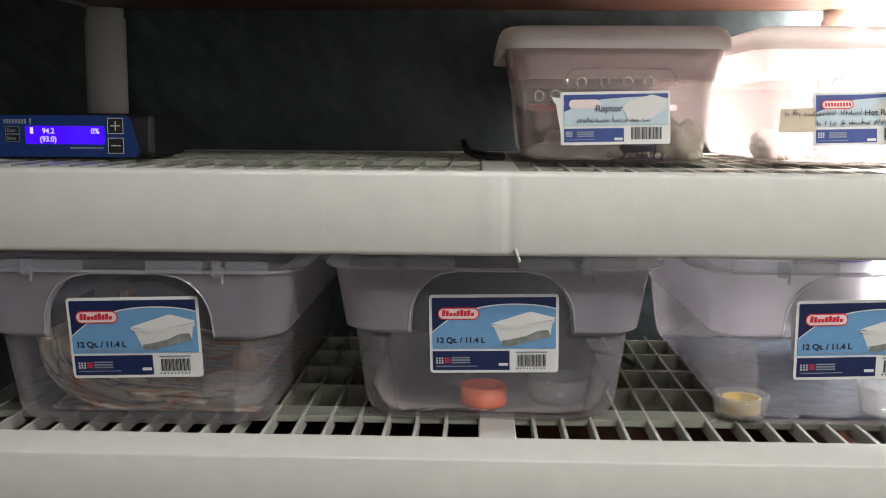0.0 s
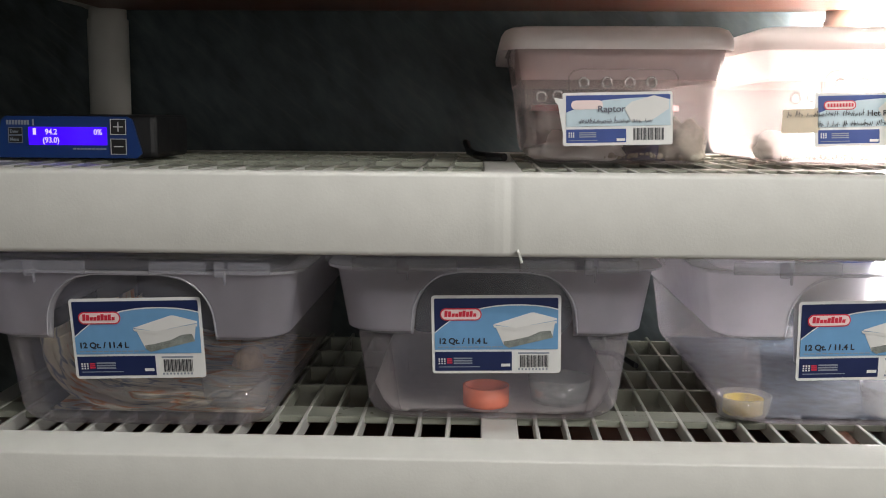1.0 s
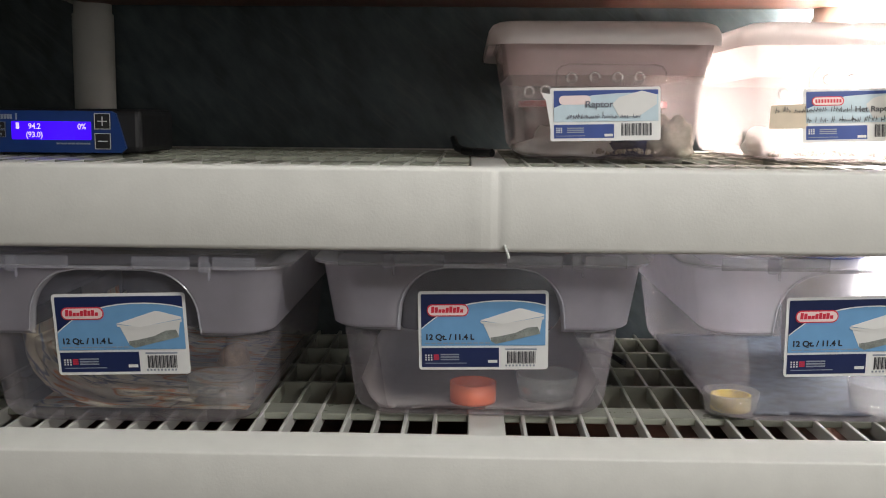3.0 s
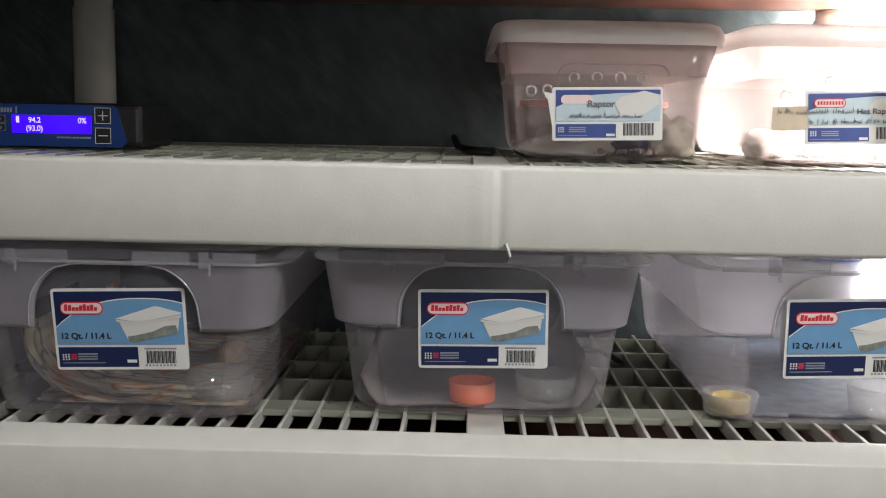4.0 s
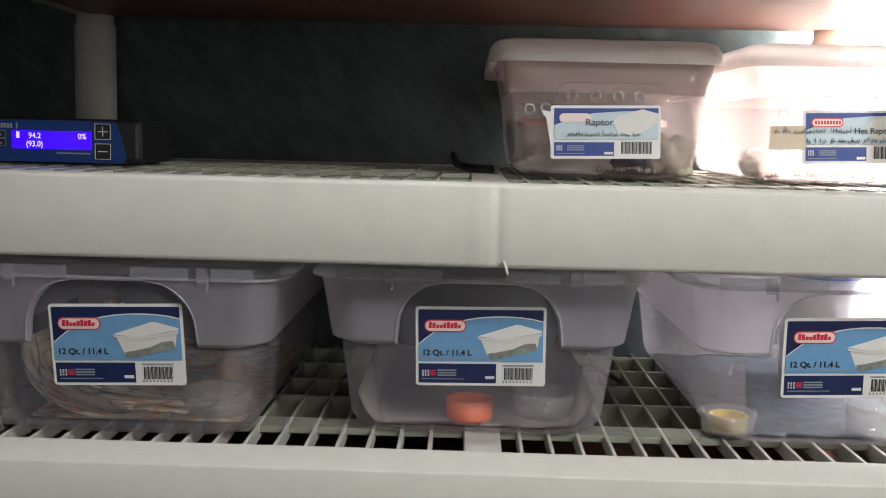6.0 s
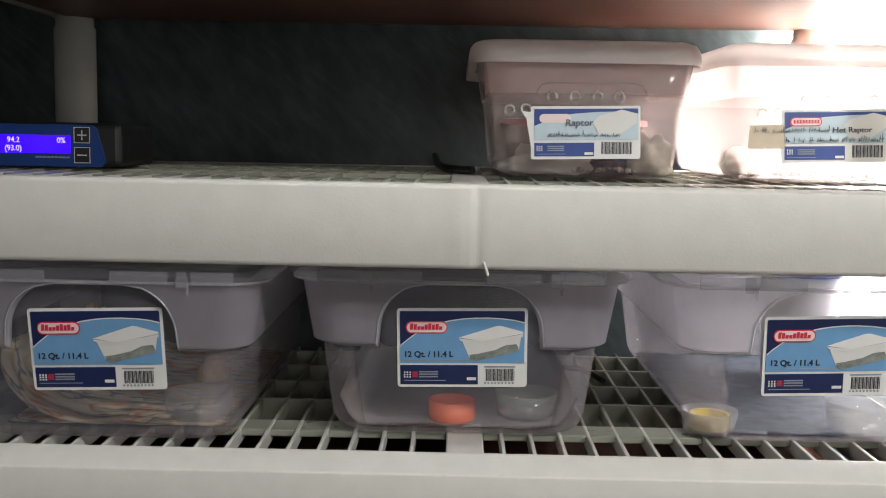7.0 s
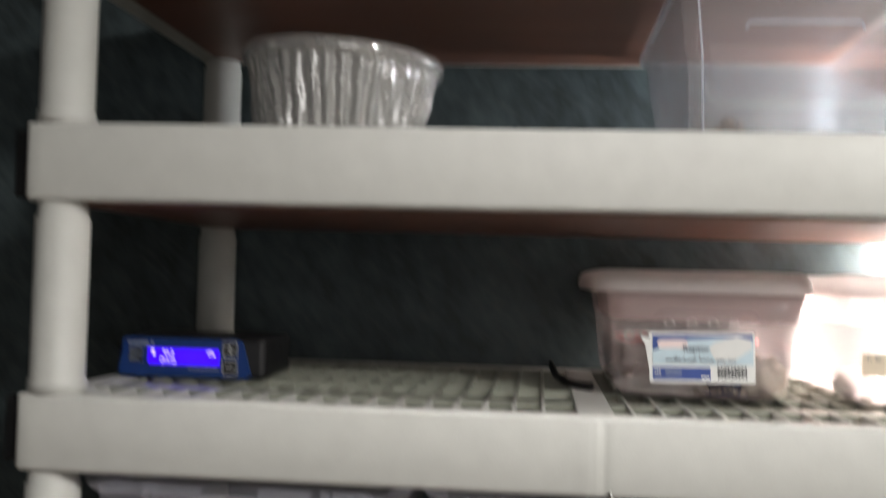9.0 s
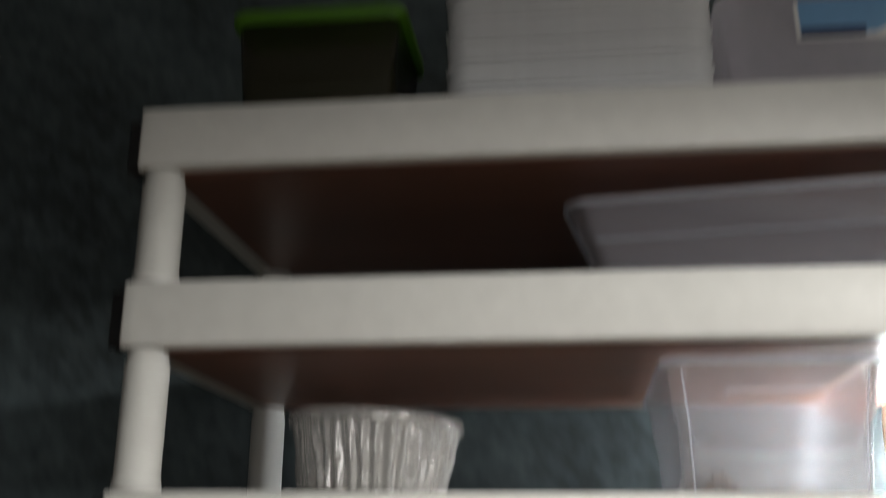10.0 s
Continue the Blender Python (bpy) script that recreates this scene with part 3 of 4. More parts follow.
def big_box(x, y, tilt, label, shift=0.0):
    bx = root("storage_box", pose(x, y, A_DECK), label, "storage box", "large storage boxes on the lower shelf")
    if not big_parts:
        for (name, mat, words), bm in zip((("body", plastic, ""), ("upper_wall", frosted, "frosted raised shoulder"), ("moulded_edge", edge_glint, "moulded edge with its highlight put in the colour"), ("foot", edge_haze, "sides and rounded foot with edge-on haze put in the plastic")), big_skins()):
            big_parts[name] = smooth(part(name, bm, mat, bx, words))
    else:
        for name, ob in big_parts.items():
            tagged(share(name, ob, bx, pose(0, 0, 0)), ob.get("label", ""))
    # thin pale tube drawn as the highlight along the window arch
    rim = [(a, -(big_wall(z)[1] + big_bulge(z) + 0.0002), z) for a, z in [(big_window(0.0805 + 0.0027 * q) + 0.0012, 0.0805 + 0.0027 * q) for q in range(21)]]
    rim += [(rim[-1][0] * (1 - q / 4), rim[-1][1], 0.1346) for q in range(1, 5)]
    part("window_glint", tube(rim + [(-x, y, z) for x, y, z in reversed(rim[:-1])], 0.0007, 6), edge_glint, bx, "pale highlight line along the arched edge")
    lid = part("lid", loft([(ring_rect(0.1442, 0.2130, 0.036), 0.1385), (ring_rect(0.1458, 0.2146, 0.037), 0.1400), (ring_rect(0.1460, 0.2148, 0.037), 0.1470), (ring_rect(0.1415, 0.2105, 0.033), 0.1492), (ring_rect(0.125, 0.198, 0.025), 0.1492), (ring_rect(0.123, 0.196, 0.024), 0.1455)], False, True), lid_clear, bx, "translucent lid with snap tabs")
    part("flange", loft([(ring_rect(0.1240, 0.2070, 0.030), 0.1362), (ring_rect(0.1425, 0.2115, 0.035), 0.1358), (ring_rect(0.1430, 0.2120, 0.035), 0.1380), (ring_rect(0.1240, 0.2070, 0.030), 0.1380)], False, False), edge_glint, bx, "rolled flange under the lid")
    for dx in (-0.077, 0.077):
        part("snap_tab", box(dx - 0.004, dx + 0.004, -0.2185, -0.2150, 0.134, 0.147, 0.001, 1), lid_clear, lid)
        part("snap_pin", box(dx + 0.004, dx + 0.0062, -0.2195, -0.2165, 0.1285, 0.142, 0.0008, 1), lid_clear, lid)
    for x0, x1 in ((-0.118, -0.031), (0.020, 0.066), (0.084, 0.118)):
        part("lid_skirt", box(x0, x1, -0.2168, -0.2151, 0.1362, 0.1465, 0.0006, 1), lid_clear, lid)
    lean = math.degrees(math.atan(0.105))
    big_label(bx, pose(shift, -(big_wall(0.0792)[1] + 0.0012), 0.0792, lean, -tilt, 0) @ Matrix.Diagonal((0.978, 1, 1.045, 1)))
    return bx


big_box(-0.2725, 0.228, 1.6, "clear lidded storage box holding crumpled newsprint on the grid shelf", 0.0028)
big_box(0.0245, 0.262, 1.1, "clear lidded storage box with an orange cap inside", 0.0022)
big_box(0.336, 0.258, 1.9, "clear lidded storage box holding small dishes and a white tub", -0.003)


def dish(name, x, y, z, r, h, mat, label, category, wall=0.0015, flare=1.12):
    bm = vessel([(r, 0.0), (r * 1.02, h * 0.15), (r * flare, h)], lambda s, i: ring_round(s - i, 40), wall)
    return tagged(smooth(part(name, bm, mat, at=pose(x, y, z))), label, category)


IN = A_DECK + 0.0017
dish("bottle_cap", 0.019, 0.122, IN + 0.001, 0.0205, 0.018, orange, "orange plastic cap lying open side up in a box", "cap", 0.0025, 1.03)
dish("water_dish", 0.087, 0.140, IN + 0.001, 0.026, 0.022, dish_plastic, "small clear plastic water dish in a box", "dish")
dish("water_dish", -0.208, 0.115, IN + 0.001, 0.028, 0.022, dish_plastic, "small clear plastic water dish beside newsprint", "dish")
dish("water_dish", 0.385, 0.110, IN + 0.001, 0.03, 0.026, dish_plastic, "clear plastic dish in the end box", "dish")
dish("feeding_dish", 0.246, 0.103, IN + 0.001, 0.022, 0.018, dish_plastic, "small clear dish with a yellow lining", "dish")
dish("yellow_cap", 0.246, 0.103, IN + 0.0028, 0.017, 0.013, yellow, "yellow plastic cap set in a clear dish", "cap", 0.003, 1.02)
dish("white_tub", 0.388, 0.30, IN, 0.037, 0.115, tub_white, "white round plastic tub standing in the end box", "tub", 0.002, 1.1)


def lump(name, x, y, z, sx, sy, sz, mat, label, category, seed, rough=0.25):
    bm = bmesh.new()
    bmesh.ops.create_icosphere(bm, subdivisions=3, radius=1)
    for v in bm.verts:
        v.co *= 1 + rough * noise.noise(v.co * 1.7 + Vector((seed, 0, 0))) + 0.4 * rough * noise.noise(v.co * 5 + Vector((0, seed, 0)))
        v.co = Vector((v.co.x * sx, v.co.y * sy, max(v.co.z, -0.55) * sz))
    low = min(v.co.z for v in bm.verts)
    return tagged(smooth(part(name, bm, mat, at=pose(x, y, z - low))), label, category)


def sheet(name, x, y, z, w, d, mat, label, category, seed, lift=0.002, rise=0.0):
    """A sheet of paper, a little creased, its two sides turned up by rise."""
    bm = bmesh.new()
    nx, ny = 26, 26
    grid = []
    for i in range(nx + 1):
        col = []
        for j in range(ny + 1):
            u, v = i / nx - 0.5, j / ny - 0.5
            h = lift * (1 + noise.noise(Vector((u * 6, v * 6, seed))) + 0.5 * noise.noise(Vector((u * 17, v * 17, seed))))
            up = max(0.0, abs(u) - 0.40) / 0.10
            col.append(bm.verts.new((u * w, v * d, h + rise * up * up * (0.9 + 0.15 * noise.noise(Vector((v * 3, u, seed)))))))
        grid.append(col)
    for i in range(nx):
        for j in range(ny):
            bm.faces.new((grid[i][j], grid[i + 1][j], grid[i + 1][j + 1], grid[i][j + 1]))
    bmesh.ops.solidify(bm, geom=bm.faces[:], thickness=-0.0004)
    return tagged(smooth(part(name, bm, mat, at=pose(x, y, z))), label, category)


sheet("paper_liner", 0.0245, 0.262, IN + 0.0004, 0.208, 0.335, liner, "pale paper liner turned up at the sides of a box", "paper", 2.0, 0.0008, 0.03)
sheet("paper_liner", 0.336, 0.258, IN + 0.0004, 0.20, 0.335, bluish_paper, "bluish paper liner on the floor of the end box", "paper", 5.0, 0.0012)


def swirl(name, q, label):
    """A sheet of newspaper curled up against the left wall of the box and sinking to the floor."""
    bm = bmesh.new()
    nx, ny = 36, 22
    grid = []
    left, top, run = -0.1055 + 0.0035 * q, 0.068 - 0.010 * q, 0.085 + 0.012 * q
    for i in range(nx + 1):
        u = i / nx
        a = min(1.0, u / 0.72) * math.pi / 2
        x = left + run * (1 - math.cos(a)) + 0.05 * max(0.0, u - 0.72) / 0.28
        z = 0.0016 + 0.0014 * q + (top - 0.003) * (1 - math.sin(a))
        col = []
        for j in range(ny + 1):
            v = j / ny
            y = -0.140 + 0.017 * q - 0.014 * math.sin(a) + 0.25 * v
            dent = noise.noise(Vector((u * 4, v * 7, q * 2.3))) + 0.5 * noise.noise(Vector((u * 11, v * 15, q)))
            lift = 0.0022 * (1 + dent)
            col.append(bm.verts.new((x + lift * math.cos(a) * 0.7, y + 0.004 * noise.noise(Vector((u * 5, q, 3.0))), z + lift * math.sin(a))))
        grid.append(col)
    for i in range(nx):
        for j in range(ny):
            bm.faces.new((grid[i][j], grid[i + 1][j], grid[i + 1][j + 1], grid[i][j + 1]))
    bmesh.ops.solidify(bm, geom=bm.faces[:], thickness=-0.0004)
    return tagged(smooth(part(name, bm, newsprint, at=pose(-0.2725, 0.228, IN))), label, "newspaper", "crumpled newspaper in a box")


for q in range(4):
    swirl("newspaper_sheet", q, "creased colour-printed newspaper curling up inside a clear box")
sheet("newspaper_liner", -0.2725, 0.236, IN + 0.0004, 0.19, 0.31, newsprint, "flat newspaper on the floor of a clear box", "newspaper", 3.0, 0.001)
tagged(part("blue_tub_lid", loft([(ring_round(0.0435), 0.0), (ring_round(0.044), 0.008), (ring_round(0.041), 0.011)], True, True), tub_blue, at=pose(0.388, 0.30, IN + 0.116)), "blue round lid on a white tub", "lid")
lump("rock", -0.223, 0.225, IN + 0.0022, 0.017, 0.015, 0.016, rock, "small tan rock on the newsprint", "rock", 3)

# ---- things on the middle shelf ----
TH = 0.172
th = root("thermostat", pose(-0.377, TH, B_TOP), "black thermostat with a blue faceplate and a lit screen", "thermostat")
part("body", box(-0.062, 0.083, 0.004, 0.11, 0.001, 0.0425, 0.006, 3), black, th)
part("faceplate", plate([(-0.069, 0.004), (-0.066, 0.0015), (0.065, 0.0015), (0.0695, 0.006), (0.0605, 0.038), (0.056, 0.0405), (-0.060, 0.0405), (-0.064, 0.037)], 0.0, 0.0035), therm_blue, th, "blue faceplate")
part("screen", plate(rounded(-0.038, 0.037, 0.0135, 0.0305, 0.001), -0.0009, -0.0002), screen, th, "glowing blue violet screen")
for body, x, z in (("94.2", -0.022, 0.0235), ("(93.0)", -0.0245, 0.0158), ("0%", 0.0245, 0.0235)):
    writing("reading", body, 0.0072, glyph, th, (x, -0.0012, z), 0.95)
part("channel_mark", plate([(-0.0335, 0.0232), (-0.0305, 0.0232), (-0.0305, 0.0292), (-0.0335, 0.0292)], -0.0014, -0.0011), glyph, th)
for z0, mark in ((0.0235, "plus"), (0.005, "minus")):
    bt = part("button", plate([(0.0405, z0), (0.0555, z0), (0.0555, z0 + 0.0148), (0.0405, z0 + 0.0148)], -0.0012, -0.0002), black, th)
    a, b, c, d = 0.0405, 0.0555, z0, z0 + 0.0148
    part("button_frame", bars([(a, b, c, c + 0.0006), (a, b, d - 0.0006, d), (a, a + 0.0006, c, d), (b - 0.0006, b, c, d)], -0.0016, -0.0013), outline, bt)
    strokes = [(0.0435, 0.0525, z0 + 0.0069, z0 + 0.0079)]
    if mark == "plus":
        strokes.append((0.0475, 0.0485, z0 + 0.003, z0 + 0.0118))
    part("button_mark", bars(strokes, -0.0016, -0.0013), outline, bt)
for z0, w in ((0.023, "Enter"), (0.0155, "Menu")):
    bt = part("small_button", plate([(-0.057, z0), (-0.0435, z0), (-0.0435, z0 + 0.0068), (-0.057, z0 + 0.0068)], -0.0012, -0.0002), black, th)
    part("button_frame", bars([(-0.057, -0.0435, z0, z0 + 0.0004), (-0.057, -0.0435, z0 + 0.0064, z0 + 0.0068), (-0.057, -0.0566, z0, z0 + 0.0068), (-0.0439, -0.0435, z0, z0 + 0.0068)], -0.0016, -0.0013), grey_print, bt)
    writing("button_words", w, 0.0045, grey_print, bt, (-0.0555, -0.0016, z0 + 0.0018), 0.85)
part("brand_print", bars([(-0.059 + i * 0.0028, -0.059 + i * 0.0028 + 0.002, 0.0325, 0.0368) for i in range(8)] + [(-0.034, -0.0325, 0.0318, 0.0378)], -0.0006, -0.0002), grey_print, th)
part("maker_print", bars([(0.004 + i * 0.0036, 0.004 + i * 0.0036 + 0.003, 0.0093, 0.0108) for i in range(9)], -0.0006, -0.0002), grey_print, th)

cable = tube([(0.035, 0.20, B_TOP + 0.004), (0.02, 0.215, B_TOP + 0.004), (0.008, 0.25, B_TOP + 0.004), (0.0, 0.30, B_TOP + 0.006), (-0.004, 0.34, B_TOP + 0.014)], 0.004)
tagged(part("black_cable", cable, black), "short black cable lying on the grid shelf", "cable")

cord = tube([(0.128, 0.35, A_DECK + 0.003), (0.142, 0.33, A_DECK + 0.004), (0.158, 0.318, A_DECK + 0.006), (0.170, 0.30, A_DECK + 0.004), (0.178, 0.275, A_DECK + 0.003)], 0.003)
tagged(part("black_cable", cord, black), "thin black cord on the lower grid shelf", "cable")

SMALL = [((0.070, 0.144), 0.0), ((0.077, 0.150), 0.003), ((0.0810, 0.1535), 0.009), ((0.0838, 0.157), 0.03), ((0.0875, 0.161), 0.070), ((0.0890, 0.163), 0.074), ((0.0935, 0.168), 0.109), ((0.098, 0.171), 0.111)]


def small_outline(size, inset):
    return ring_rect(size[0] - inset, size[1] - inset, 0.024)


def small_label(parent, m, faded):
    lb = part("label", plate(rounded(-0.0485, 0.0485, -0.0235, 0.0235, 0.002), 0, 0.0003), paper_white, parent, "worn printed label with handwriting", at=m)
    part("print_field", plate([(-0.0455, -0.0065), (0.0465, -0.0065), (0.0465, 0.021), (-0.0455, 0.021)], -0.0004, -0.0001), royal, lb)
    sweep = [(-0.0455, -0.0065), (0.0465, -0.0065), (0.0465, 0.0165), (0.03, 0.0185), (0.01, 0.018), (-0.012, 0.0165), (-0.03, 0.012), (-0.0455, 0.006)]
    part("print_sweep", plate(sweep, -0.0008, -0.0005), pale_blue, lb)
    part("brand_badge", plate(rounded(-0.041, -0.013, 0.0085, 0.0165, 0.0038), -0.0012, -0.001), material_badge if faded else red, lb)
    if not faded:
        part("badge_ring", plate(rounded(-0.040, -0.014, 0.0093, 0.0157, 0.0032), -0.0015, -0.0013), material_badge, lb)
        part("badge_mark", bars([(-0.038 + i * 0.0026, -0.038 + i * 0.0026 + 0.0017, 0.011, 0.0141) for i in range(9)], -0.0018, -0.0016), red, lb)
    part("picture", plate([(0.006, 0.009), (0.012, 0.0145), (0.032, 0.020), (0.045, 0.0165), (0.045, 0.008), (0.03, -0.002), (0.012, -0.003)], -0.0015, -0.0013), pic_white, lb)
    part("lower_band", plate([(-0.0455, -0.021), (0.0075, -0.021), (0.0075, -0.009), (-0.0455, -0.009)], -0.0004, -0.0001), royal, lb)
    part("flag_mark", bars([(-0.0435 + (i % 3) * 0.002, -0.0435 + (i % 3) * 0.002 + 0.0011, -0.0128 - (i // 3) * 0.0017, -0.0117 - (i // 3) * 0.0017) for i in range(9)], -0.0008, -0.0005), paper_white, lb)
    part("small_print", bars([(-0.034, -0.019, -0.0126 - i * 0.0018, -0.0117 - i * 0.0018) for i in range(3)] + [(-0.0435, -0.018, -0.0192, -0.0187)], -0.0008, -0.0005), grey_print, lb)
    part("code_box", bars([(-0.001, 0.0065, -0.0198, -0.0175)], -0.0008, -0.0005), paper_white, lb)
    part("barcode", bars([(0.014 + i * 0.00105, 0.014 + i * 0.00105 + (0.0004 if i % 3 else 0.0008), -0.0192, -0.0085) for i in range(26)], -0.0004, -0.0001), ink, lb)
    return lb


def small_box(x, y, yaw, label):
    bx = root("shoe_box", pose(x, y, B_TOP, 0, 0, yaw), label, "storage box", "small lidded boxes on the middle shelf")
    smooth(part("body", vessel(SMALL, small_outline), pink_plastic, bx))
    lid = smooth(part("lid", loft([(ring_rect(0.1035, 0.177, 0.030), 0.1015), (ring_rect(0.1042, 0.1778, 0.031), 0.107), (ring_rect(0.1032, 0.1768, 0.031), 0.114), (ring_rect(0.0995, 0.173, 0.028), 0.1195), (ring_rect(0.094, 0.167, 0.025), 0.1218), (ring_rect(0.088, 0.161, 0.023), 0.1222), (ring_rect(0.086, 0.159, 0.022), 0.1195)], False, True), lid_white, bx, "milky white snap lid", at=pose(-0.0045, 0, 0)))
    band = [((0.0885, 0.1635), 0.0755), ((0.094, 0.1685), 0.1085)]
    smooth(part("upper_band", loft([(small_outline(q, -0.0006), z) for q, z in band] + [(small_outline(q, -0.0002), z) for q, z in reversed(band)], False, False), milky_band, bx, "milkier upper wall"))
    # raised panel over the label
    pts = [(-0.048, 0.066), (-0.048, 0.078), (-0.044, 0.083), (-0.038, 0.0845), (0.038, 0.0845), (0.044, 0.083), (0.048, 0.078), (0.048, 0.066)]
    rim = [(a, b, c, d) for (a, b), (c, d) in zip(pts, pts[1:])]
    bm = joined([tube([(a, -0.1662 - (b - 0.066) * 0.12, b), (c, -0.1662 - (d - 0.066) * 0.12, d)], 0.0009, 6) for a, b, c, d in rim])
    part("panel_rib", bm, pink_plastic, bx)
    hole = None
    for hx, hz in ((-0.0345, 0.073), (-0.014, 0.0735), (0.006, 0.0735), (0.025, 0.0738), (-0.0715, 0.0605), (-0.057, 0.0615)):
        at = pose(hx, -0.1655 if hx > -0.05 else -0.1622, hz, 90, 0, 0)
        if hole is None:
            bm = bmesh.new()
            rows = []
            for i in range(16):
                a = 2 * math.pi * i / 16
                rows.append([bm.verts.new(((0.0042 + 0.0011 * math.cos(b)) * math.cos(a), (0.0042 + 0.0011 * math.cos(b)) * math.sin(a), 0.0011 * math.sin(b))) for b in (0, 1.57, 3.14, 4.71)])
            for i in range(16):
                p, q = rows[i], rows[(i + 1) % 16]
                for j in range(4):
                    bm.faces.new((p[j], q[j], q[(j + 1) % 4], p[(j + 1) % 4]))
            bmesh.ops.recalc_face_normals(bm, faces=bm.faces[:])
            hole = smooth(part("air_hole", bm, cup_plastic, bx, at=at))
        else:
            share("air_hole", hole, bx, at)
    return bx


sb = small_box(0.1370, 0.300, 0.0, "milky lidded box with a handwritten worn label")
lb = small_label(sb, pose(-0.004, -0.1655, 0.0415, -4.5, -1.3, 0), True)
writing("hand_words", "Raptor", 0.0080, pencil, lb, (-0.018, -0.0019, 0.006), 1.1)
scrawl("hand_scrawl", -0.034, 0.030, -0.0040, 0.0030, pencil, lb, -0.0019, 3)
part("torn_edge", plate([(-0.0485, -0.012), (-0.0485, 0.018), (-0.056, 0.0195), (-0.0545, 0.015), (-0.0525, 0.013), (-0.0515, 0.006)], -0.0003, 0.0002), paper_white, lb)

SB = B_TOP + 0.0017


def debris(name, x, y, z, w, d, count, mat, label, category, seed, size=0.004, heap=0.004):
    """A scatter of small crumbs in one mesh."""
    rnd = random.Random(seed)
    bm = bmesh.new()
    for i in range(count):
        u, v = rnd.uniform(-0.5, 0.5), rnd.uniform(-0.5, 0.5)
        q = size * rnd.uniform(0.4, 1.0)
        m = Matrix.LocRotScale((u * w, v * d, q * 0.3 + heap * rnd.random() * (1 - abs(2 * u))), Euler((rnd.random() * 3, rnd.random() * 3, rnd.random() * 3)), (q, q * rnd.uniform(0.4, 1), q * rnd.uniform(0.3, 0.7)))
        bmesh.ops.create_icosphere(bm, subdivisions=1, radius=0.6, matrix=m)
    return tagged(part(name, bm, mat, at=pose(x, y, z)), label, category, kind="stuff")


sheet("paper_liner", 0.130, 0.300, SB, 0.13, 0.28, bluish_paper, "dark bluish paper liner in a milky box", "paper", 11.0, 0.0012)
sheet("paper_liner", 0.352, 0.297, SB, 0.13, 0.28, liner, "pale paper liner in the glowing box", "paper", 12.0, 0.0012)
lump("crumpled_paper", 0.200, 0.186, SB + 0.001, 0.019, 0.03, 0.024, crumple, "crumpled dirty paper towel in a milky box", "paper", 5, 0.7)
lump("crumpled_paper", 0.103, 0.182, SB + 0.001, 0.040, 0.026, 0.016, paper_white, "torn white paper towel in a milky box", "paper", 8, 0.6)
lump("blue_cloth", 0.163, 0.190, SB + 0.001, 0.034, 0.026, 0.022, navy, "crumpled dark blue cloth in a milky box", "cloth", 15, 0.5)
debris("brown_substrate", 0.165, 0.168, SB + 0.003, 0.10, 0.02, 110, crumple, "scattered brown substrate crumbs in a milky box", "substrate", 4, 0.006)
debris("brown_substrate", 0.345, 0.165, SB + 0.003, 0.12, 0.02, 90, crumple, "scattered substrate crumbs in the glowing box", "substrate", 6, 0.006)
bowl = dish("food_bowl", 0.137, 0.272, SB + 0.002, 0.066, 0.050, dish_plastic, "clear plastic bowl with a red rim in a milky box", "bowl", 0.002, 1.08)
part("rim", loft([(ring_round(0.0714, 40), 0.0), (ring_round(0.0745, 40), 0.0005), (ring_round(0.0745, 40), 0.006), (ring_round(0.0714, 40), 0.0065)], False, False), red_dish, bowl, "red rim", at=pose(0, 0, 0.0445))
lump("white_hide", 0.300, 0.22, SB + 0.002, 0.022, 0.03, 0.018, paper_white, "pale crumpled paper in the glowing box", "paper", 9, 0.3)

sb2 = small_box(0.360, 0.297, 0.0, "milky lidded box glowing from a bulb behind it")
lb2 = small_label(sb2, pose(-0.0065, -0.1655, 0.0425, -4.5, -1.5, 0), False)
part("tape_strip", plate([(-0.078, -0.011), (-0.044, -0.011), (-0.044, 0.0105), (-0.076, 0.0095)], -0.0003, 0.0002), tape, lb2)
scrawl("hand_scrawl", -0.073, -0.007, 0.0030, 0.0042, ink, lb2, -0.0022, 5)
scrawl("hand_scrawl", -0.045, 0.040, -0.0058, 0.0042, ink, lb2, -0.0022, 8)
writing("hand_words", "Het Raptor", 0.0068, ink, lb2, (-0.004, -0.0022, 0.0028), 1.1)

# ---- upper shelves ----
cup = root("ribbed_cup", pose(-0.221, 0.150, C_TOP + 0.0050, 0, 3.0, 0), "clear ribbed plastic deli cup with a lid", "cup")


def cup_ring(z, inset):
    """A fluted ring of the cup; the flutes lean and are uneven."""
    out = []
    for i in range(240):
        a = 2 * math.pi * i / 240
        near = Vector((math.cos(a) * 7, math.sin(a) * 7, z * 38))
        r = 0.079 + 0.014 * z / 0.076 - inset
        r += 0.0030 * (0.75 + 0.9 * noise.noise(near)) * math.cos(38 * a + 30 * z + 2.2 * noise.noise(near * 0.7)) + 0.0012 * noise.noise(near * 2.5)
        out.append((r * math.cos(a), r * math.sin(a)))
    return out


levels = [0.076 * k / 12 for k in range(13)]
bm = loft([(cup_ring(z, 0.0), z) for z in levels] + [(cup_ring(z, 0.0016), max(z, 0.0016)) for z in reversed(levels)], True, True)
smooth(part("body", bm, cup_plastic, cup))
smooth(part("lid", loft([(ring_round(0.0955), 0.070), (ring_round(0.0985), 0.072), (ring_round(0.0985), 0.081), (ring_round(0.096), 0.0845), (ring_round(0.090), 0.0845), (ring_round(0.088), 0.080)], False, True), cup_plastic, cup))

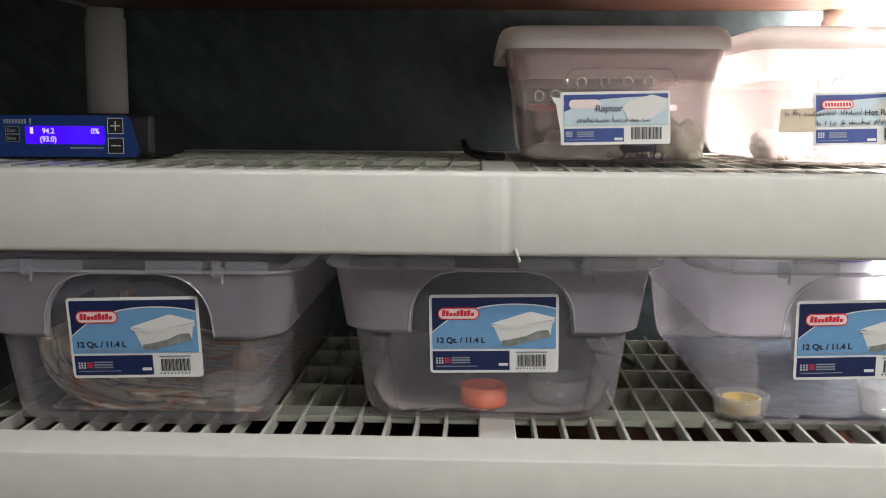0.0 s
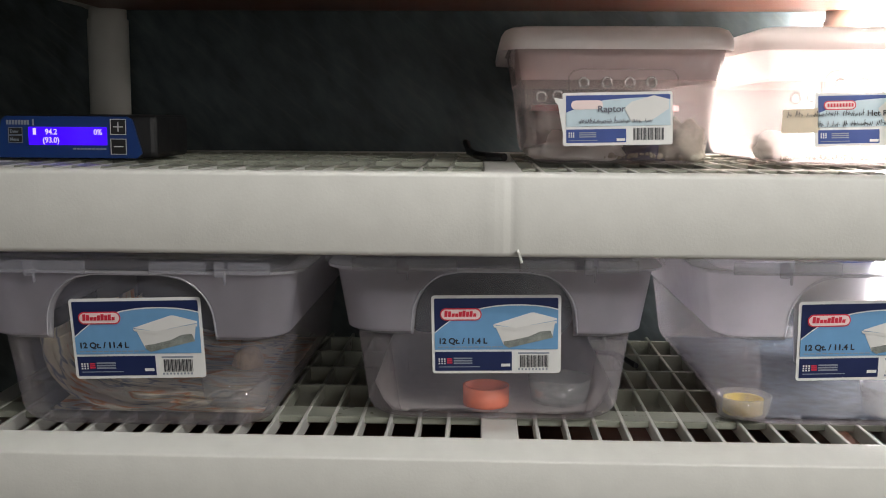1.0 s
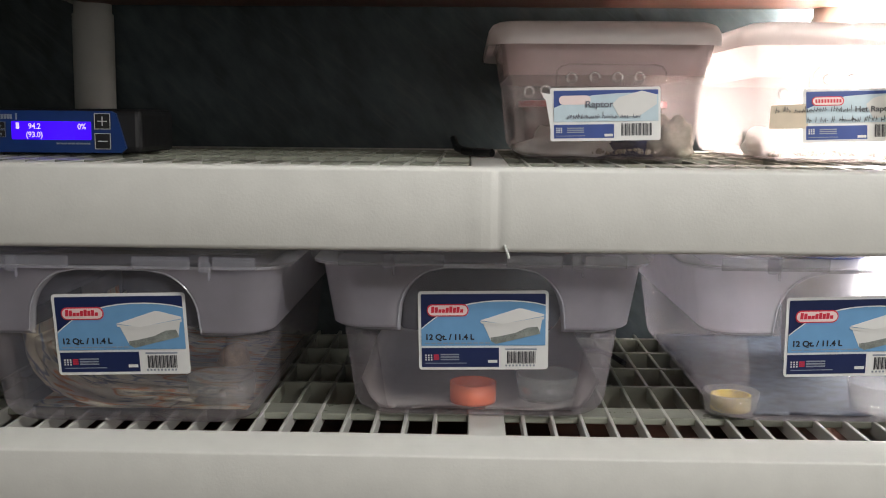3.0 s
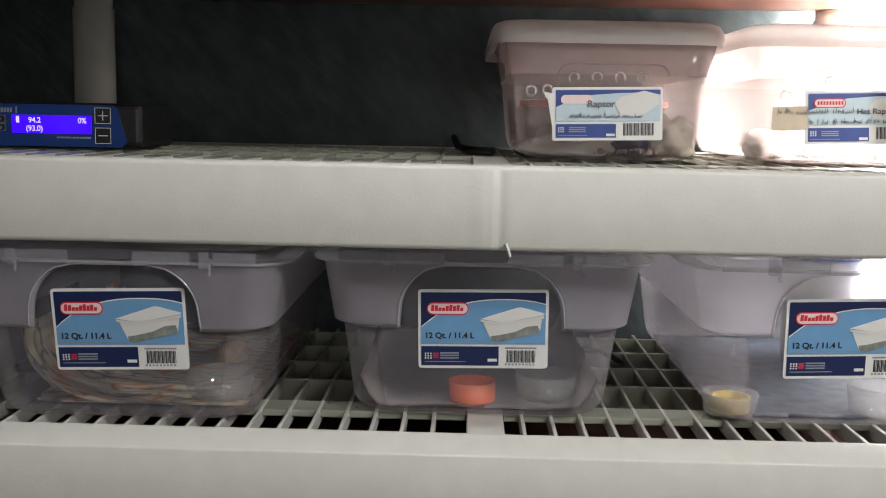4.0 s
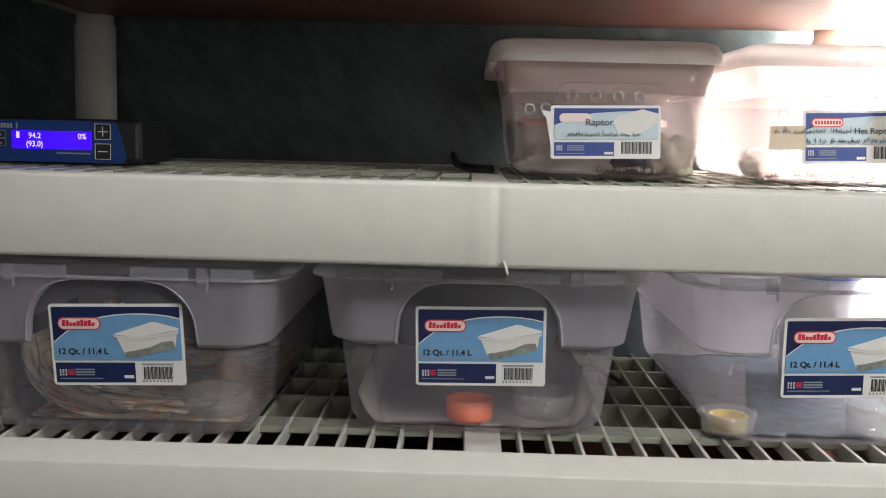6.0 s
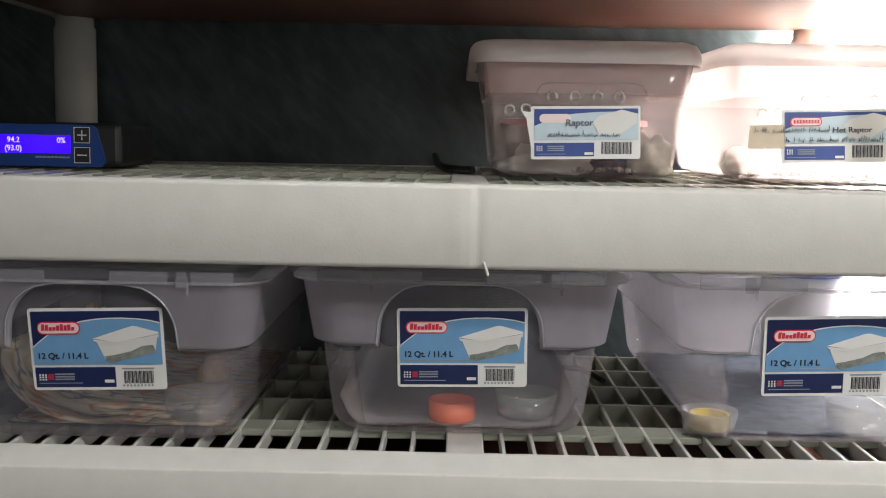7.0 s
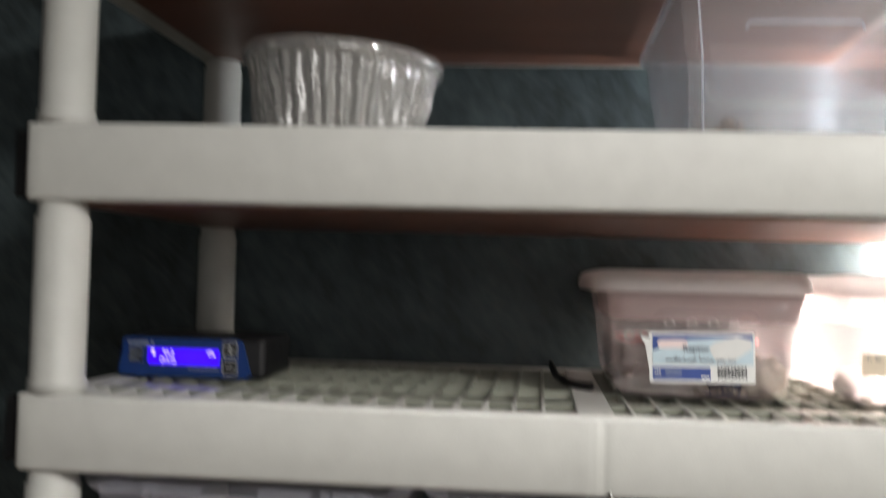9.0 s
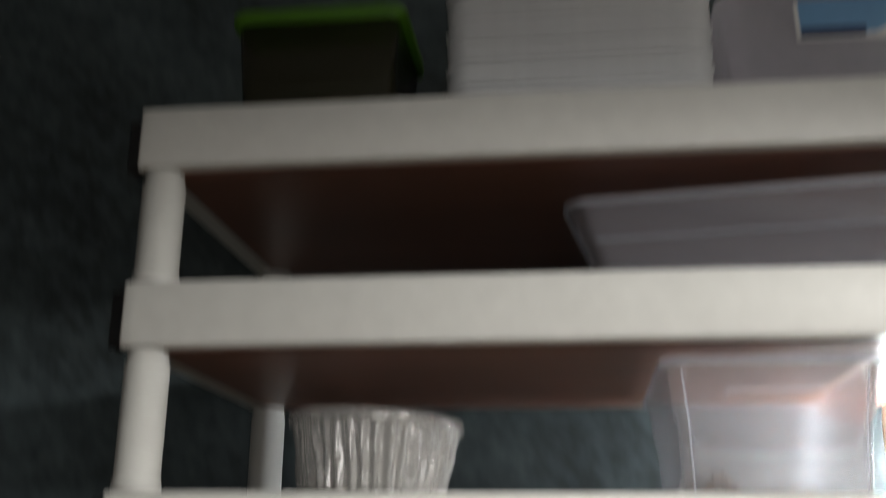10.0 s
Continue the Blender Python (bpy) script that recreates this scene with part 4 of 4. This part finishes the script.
CLEAR = [((0.088, 0.145), 0.0), ((0.092, 0.149), 0.006), ((0.097, 0.155), 0.075), ((0.100, 0.158), 0.08), ((0.1045, 0.163), 0.128), ((0.109, 0.167), 0.130), ((0.1095, 0.1675), 0.137)]
tub = root("clear_tub", pose(0.203, 0.222, C_TOP), "open clear plastic tub with brown debris on its floor", "tub")
smooth(part("body", vessel(CLEAR, lambda s, i: ring_rect(s[0] - i, s[1] - i, 0.022), 0.0018), tub_plastic, tub))

smooth(part("rim", loft([(ring_rect(0.1096, 0.1676, 0.023), 0.1305), (ring_rect(0.1125, 0.1705, 0.025), 0.131), (ring_rect(0.113, 0.171, 0.025), 0.137), (ring_rect(0.1105, 0.1685, 0.024), 0.1385), (ring_rect(0.1096, 0.1676, 0.023), 0.1375)], False, False), edge_highlight, tub, "rolled clear rim"))
# pale tubes stand for the streaks of light down the tub corners
for sx in (-0.055, 0.055):
    part("corner_streak", tube([(sx * 1.5, -0.1475, 0.004), (sx * 1.56, -0.1562, 0.075), (sx * 1.66, -0.1632, 0.126)], 0.0011, 6), edge_highlight, tub)
part("handle_ridge", tube([(-0.05, -0.1618, 0.098), (-0.047, -0.1628, 0.104), (0.047, -0.1628, 0.104), (0.05, -0.1618, 0.098)], 0.0012, 6), edge_highlight, tub)
debris("brown_debris", 0.147, 0.095, C_TOP + 0.002, 0.042, 0.03, 120, debris_mat, "heap of brown debris on the floor of a clear tub", "debris", 8, 0.008, 0.024)
debris("brown_debris", 0.215, 0.13, C_TOP + 0.002, 0.15, 0.09, 260, debris_mat, "thin scatter of brown debris in a clear tub", "debris", 9, 0.005, 0.009)

bin_ = root("clear_bin", pose(0.235, 0.215, D_TOP, 0, 0, -8), "long translucent plastic bin lying on the shelf", "bin")
BIN = [((0.185, 0.13), 0.0), ((0.19, 0.135), 0.006), ((0.2, 0.143), 0.06), ((0.205, 0.147), 0.062), ((0.212, 0.152), 0.095), ((0.217, 0.156), 0.097), ((0.218, 0.157), 0.105)]
smooth(part("body", vessel(BIN, lambda s, i: ring_rect(s[0] - i, s[1] - i, 0.028), 0.002), bin_plastic, bin_))

smooth(part("rim", loft([(ring_rect(0.2182, 0.1572, 0.029), 0.0985), (ring_rect(0.222, 0.161, 0.031), 0.099), (ring_rect(0.2225, 0.1615, 0.031), 0.105), (ring_rect(0.2195, 0.1585, 0.03), 0.107), (ring_rect(0.2182, 0.1572, 0.029), 0.106)], False, False), edge_highlight, bin_, "rolled rim with its highlight put in the colour"))
part("wall_ridge", tube([(-0.185, -0.1456, 0.061), (0.185, -0.1456, 0.061)], 0.0013, 6), edge_highlight, bin_)

gt = root("green_tub", pose(-0.298, 0.19, T_TOP), "smoky plastic tub with a lime green lid", "tub")
smooth(part("body", vessel([((0.085, 0.07), 0.0), ((0.09, 0.075), 0.006), ((0.103, 0.085), 0.170)], lambda s, i: ring_rect(s[0] - i, s[1] - i, 0.015), 0.002), dark_tub, gt))
smooth(part("lid", loft([(ring_rect(0.109, 0.09, 0.018), 0.158), (ring_rect(0.110, 0.091, 0.018), 0.172), (ring_rect(0.105, 0.086, 0.016), 0.177)], True, True), green, gt, "lime green lid"))

lid0 = None
for i in range(24):
    m = pose(0.018 + 0.002 * math.sin(i * 2.1), 0.27 + 0.002 * math.cos(i * 1.7), T_TOP + i * 0.0078, 0, 0, 0.6 * math.sin(i * 3.1))
    bm = loft([(ring_rect(0.150, 0.21, 0.03), 0.0), (ring_rect(0.1515, 0.2115, 0.03), 0.0045), (ring_rect(0.148, 0.208, 0.028), 0.007), (ring_rect(0.14, 0.2, 0.025), 0.007), (ring_rect(0.138, 0.198, 0.024), 0.006)], True, True) if lid0 is None else None
    if bm:
        lid0 = tagged(smooth(part("box_lid", bm, tub_white, at=m)), "white plastic box lid in a tall stack", "lid", "stack of box lids")
    else:
        copy_thing(lid0, m)

ub = root("clear_box", pose(0.315, 0.265, T_TOP), "translucent storage box with a printed label", "storage box")
smooth(part("body", vessel([((0.11, 0.16), 0.0), ((0.115, 0.165), 0.006), ((0.132, 0.18), 0.14), ((0.137, 0.185), 0.142), ((0.138, 0.186), 0.15)], lambda s, i: ring_rect(s[0] - i, s[1] - i, 0.025), 0.002), frosted, ub))
top_label = part("label", plate(rounded(-0.055, 0.055, -0.033, 0.033, 0.002), 0, 0.0004), paper_white, ub, "white label with a blue picture", at=pose(0.002, -0.1815, 0.118, -6, 0, 0))
part("picture", plate([(-0.05, -0.026), (0.03, -0.026), (0.05, -0.015), (0.05, 0.028), (-0.05, 0.028)], -0.0005, -0.0001), sky_blue, top_label)
part("lower_band", plate([(-0.05, -0.030), (0.02, -0.030), (0.02, -0.018), (-0.05, -0.018)], -0.0009, -0.0006), navy, top_label)
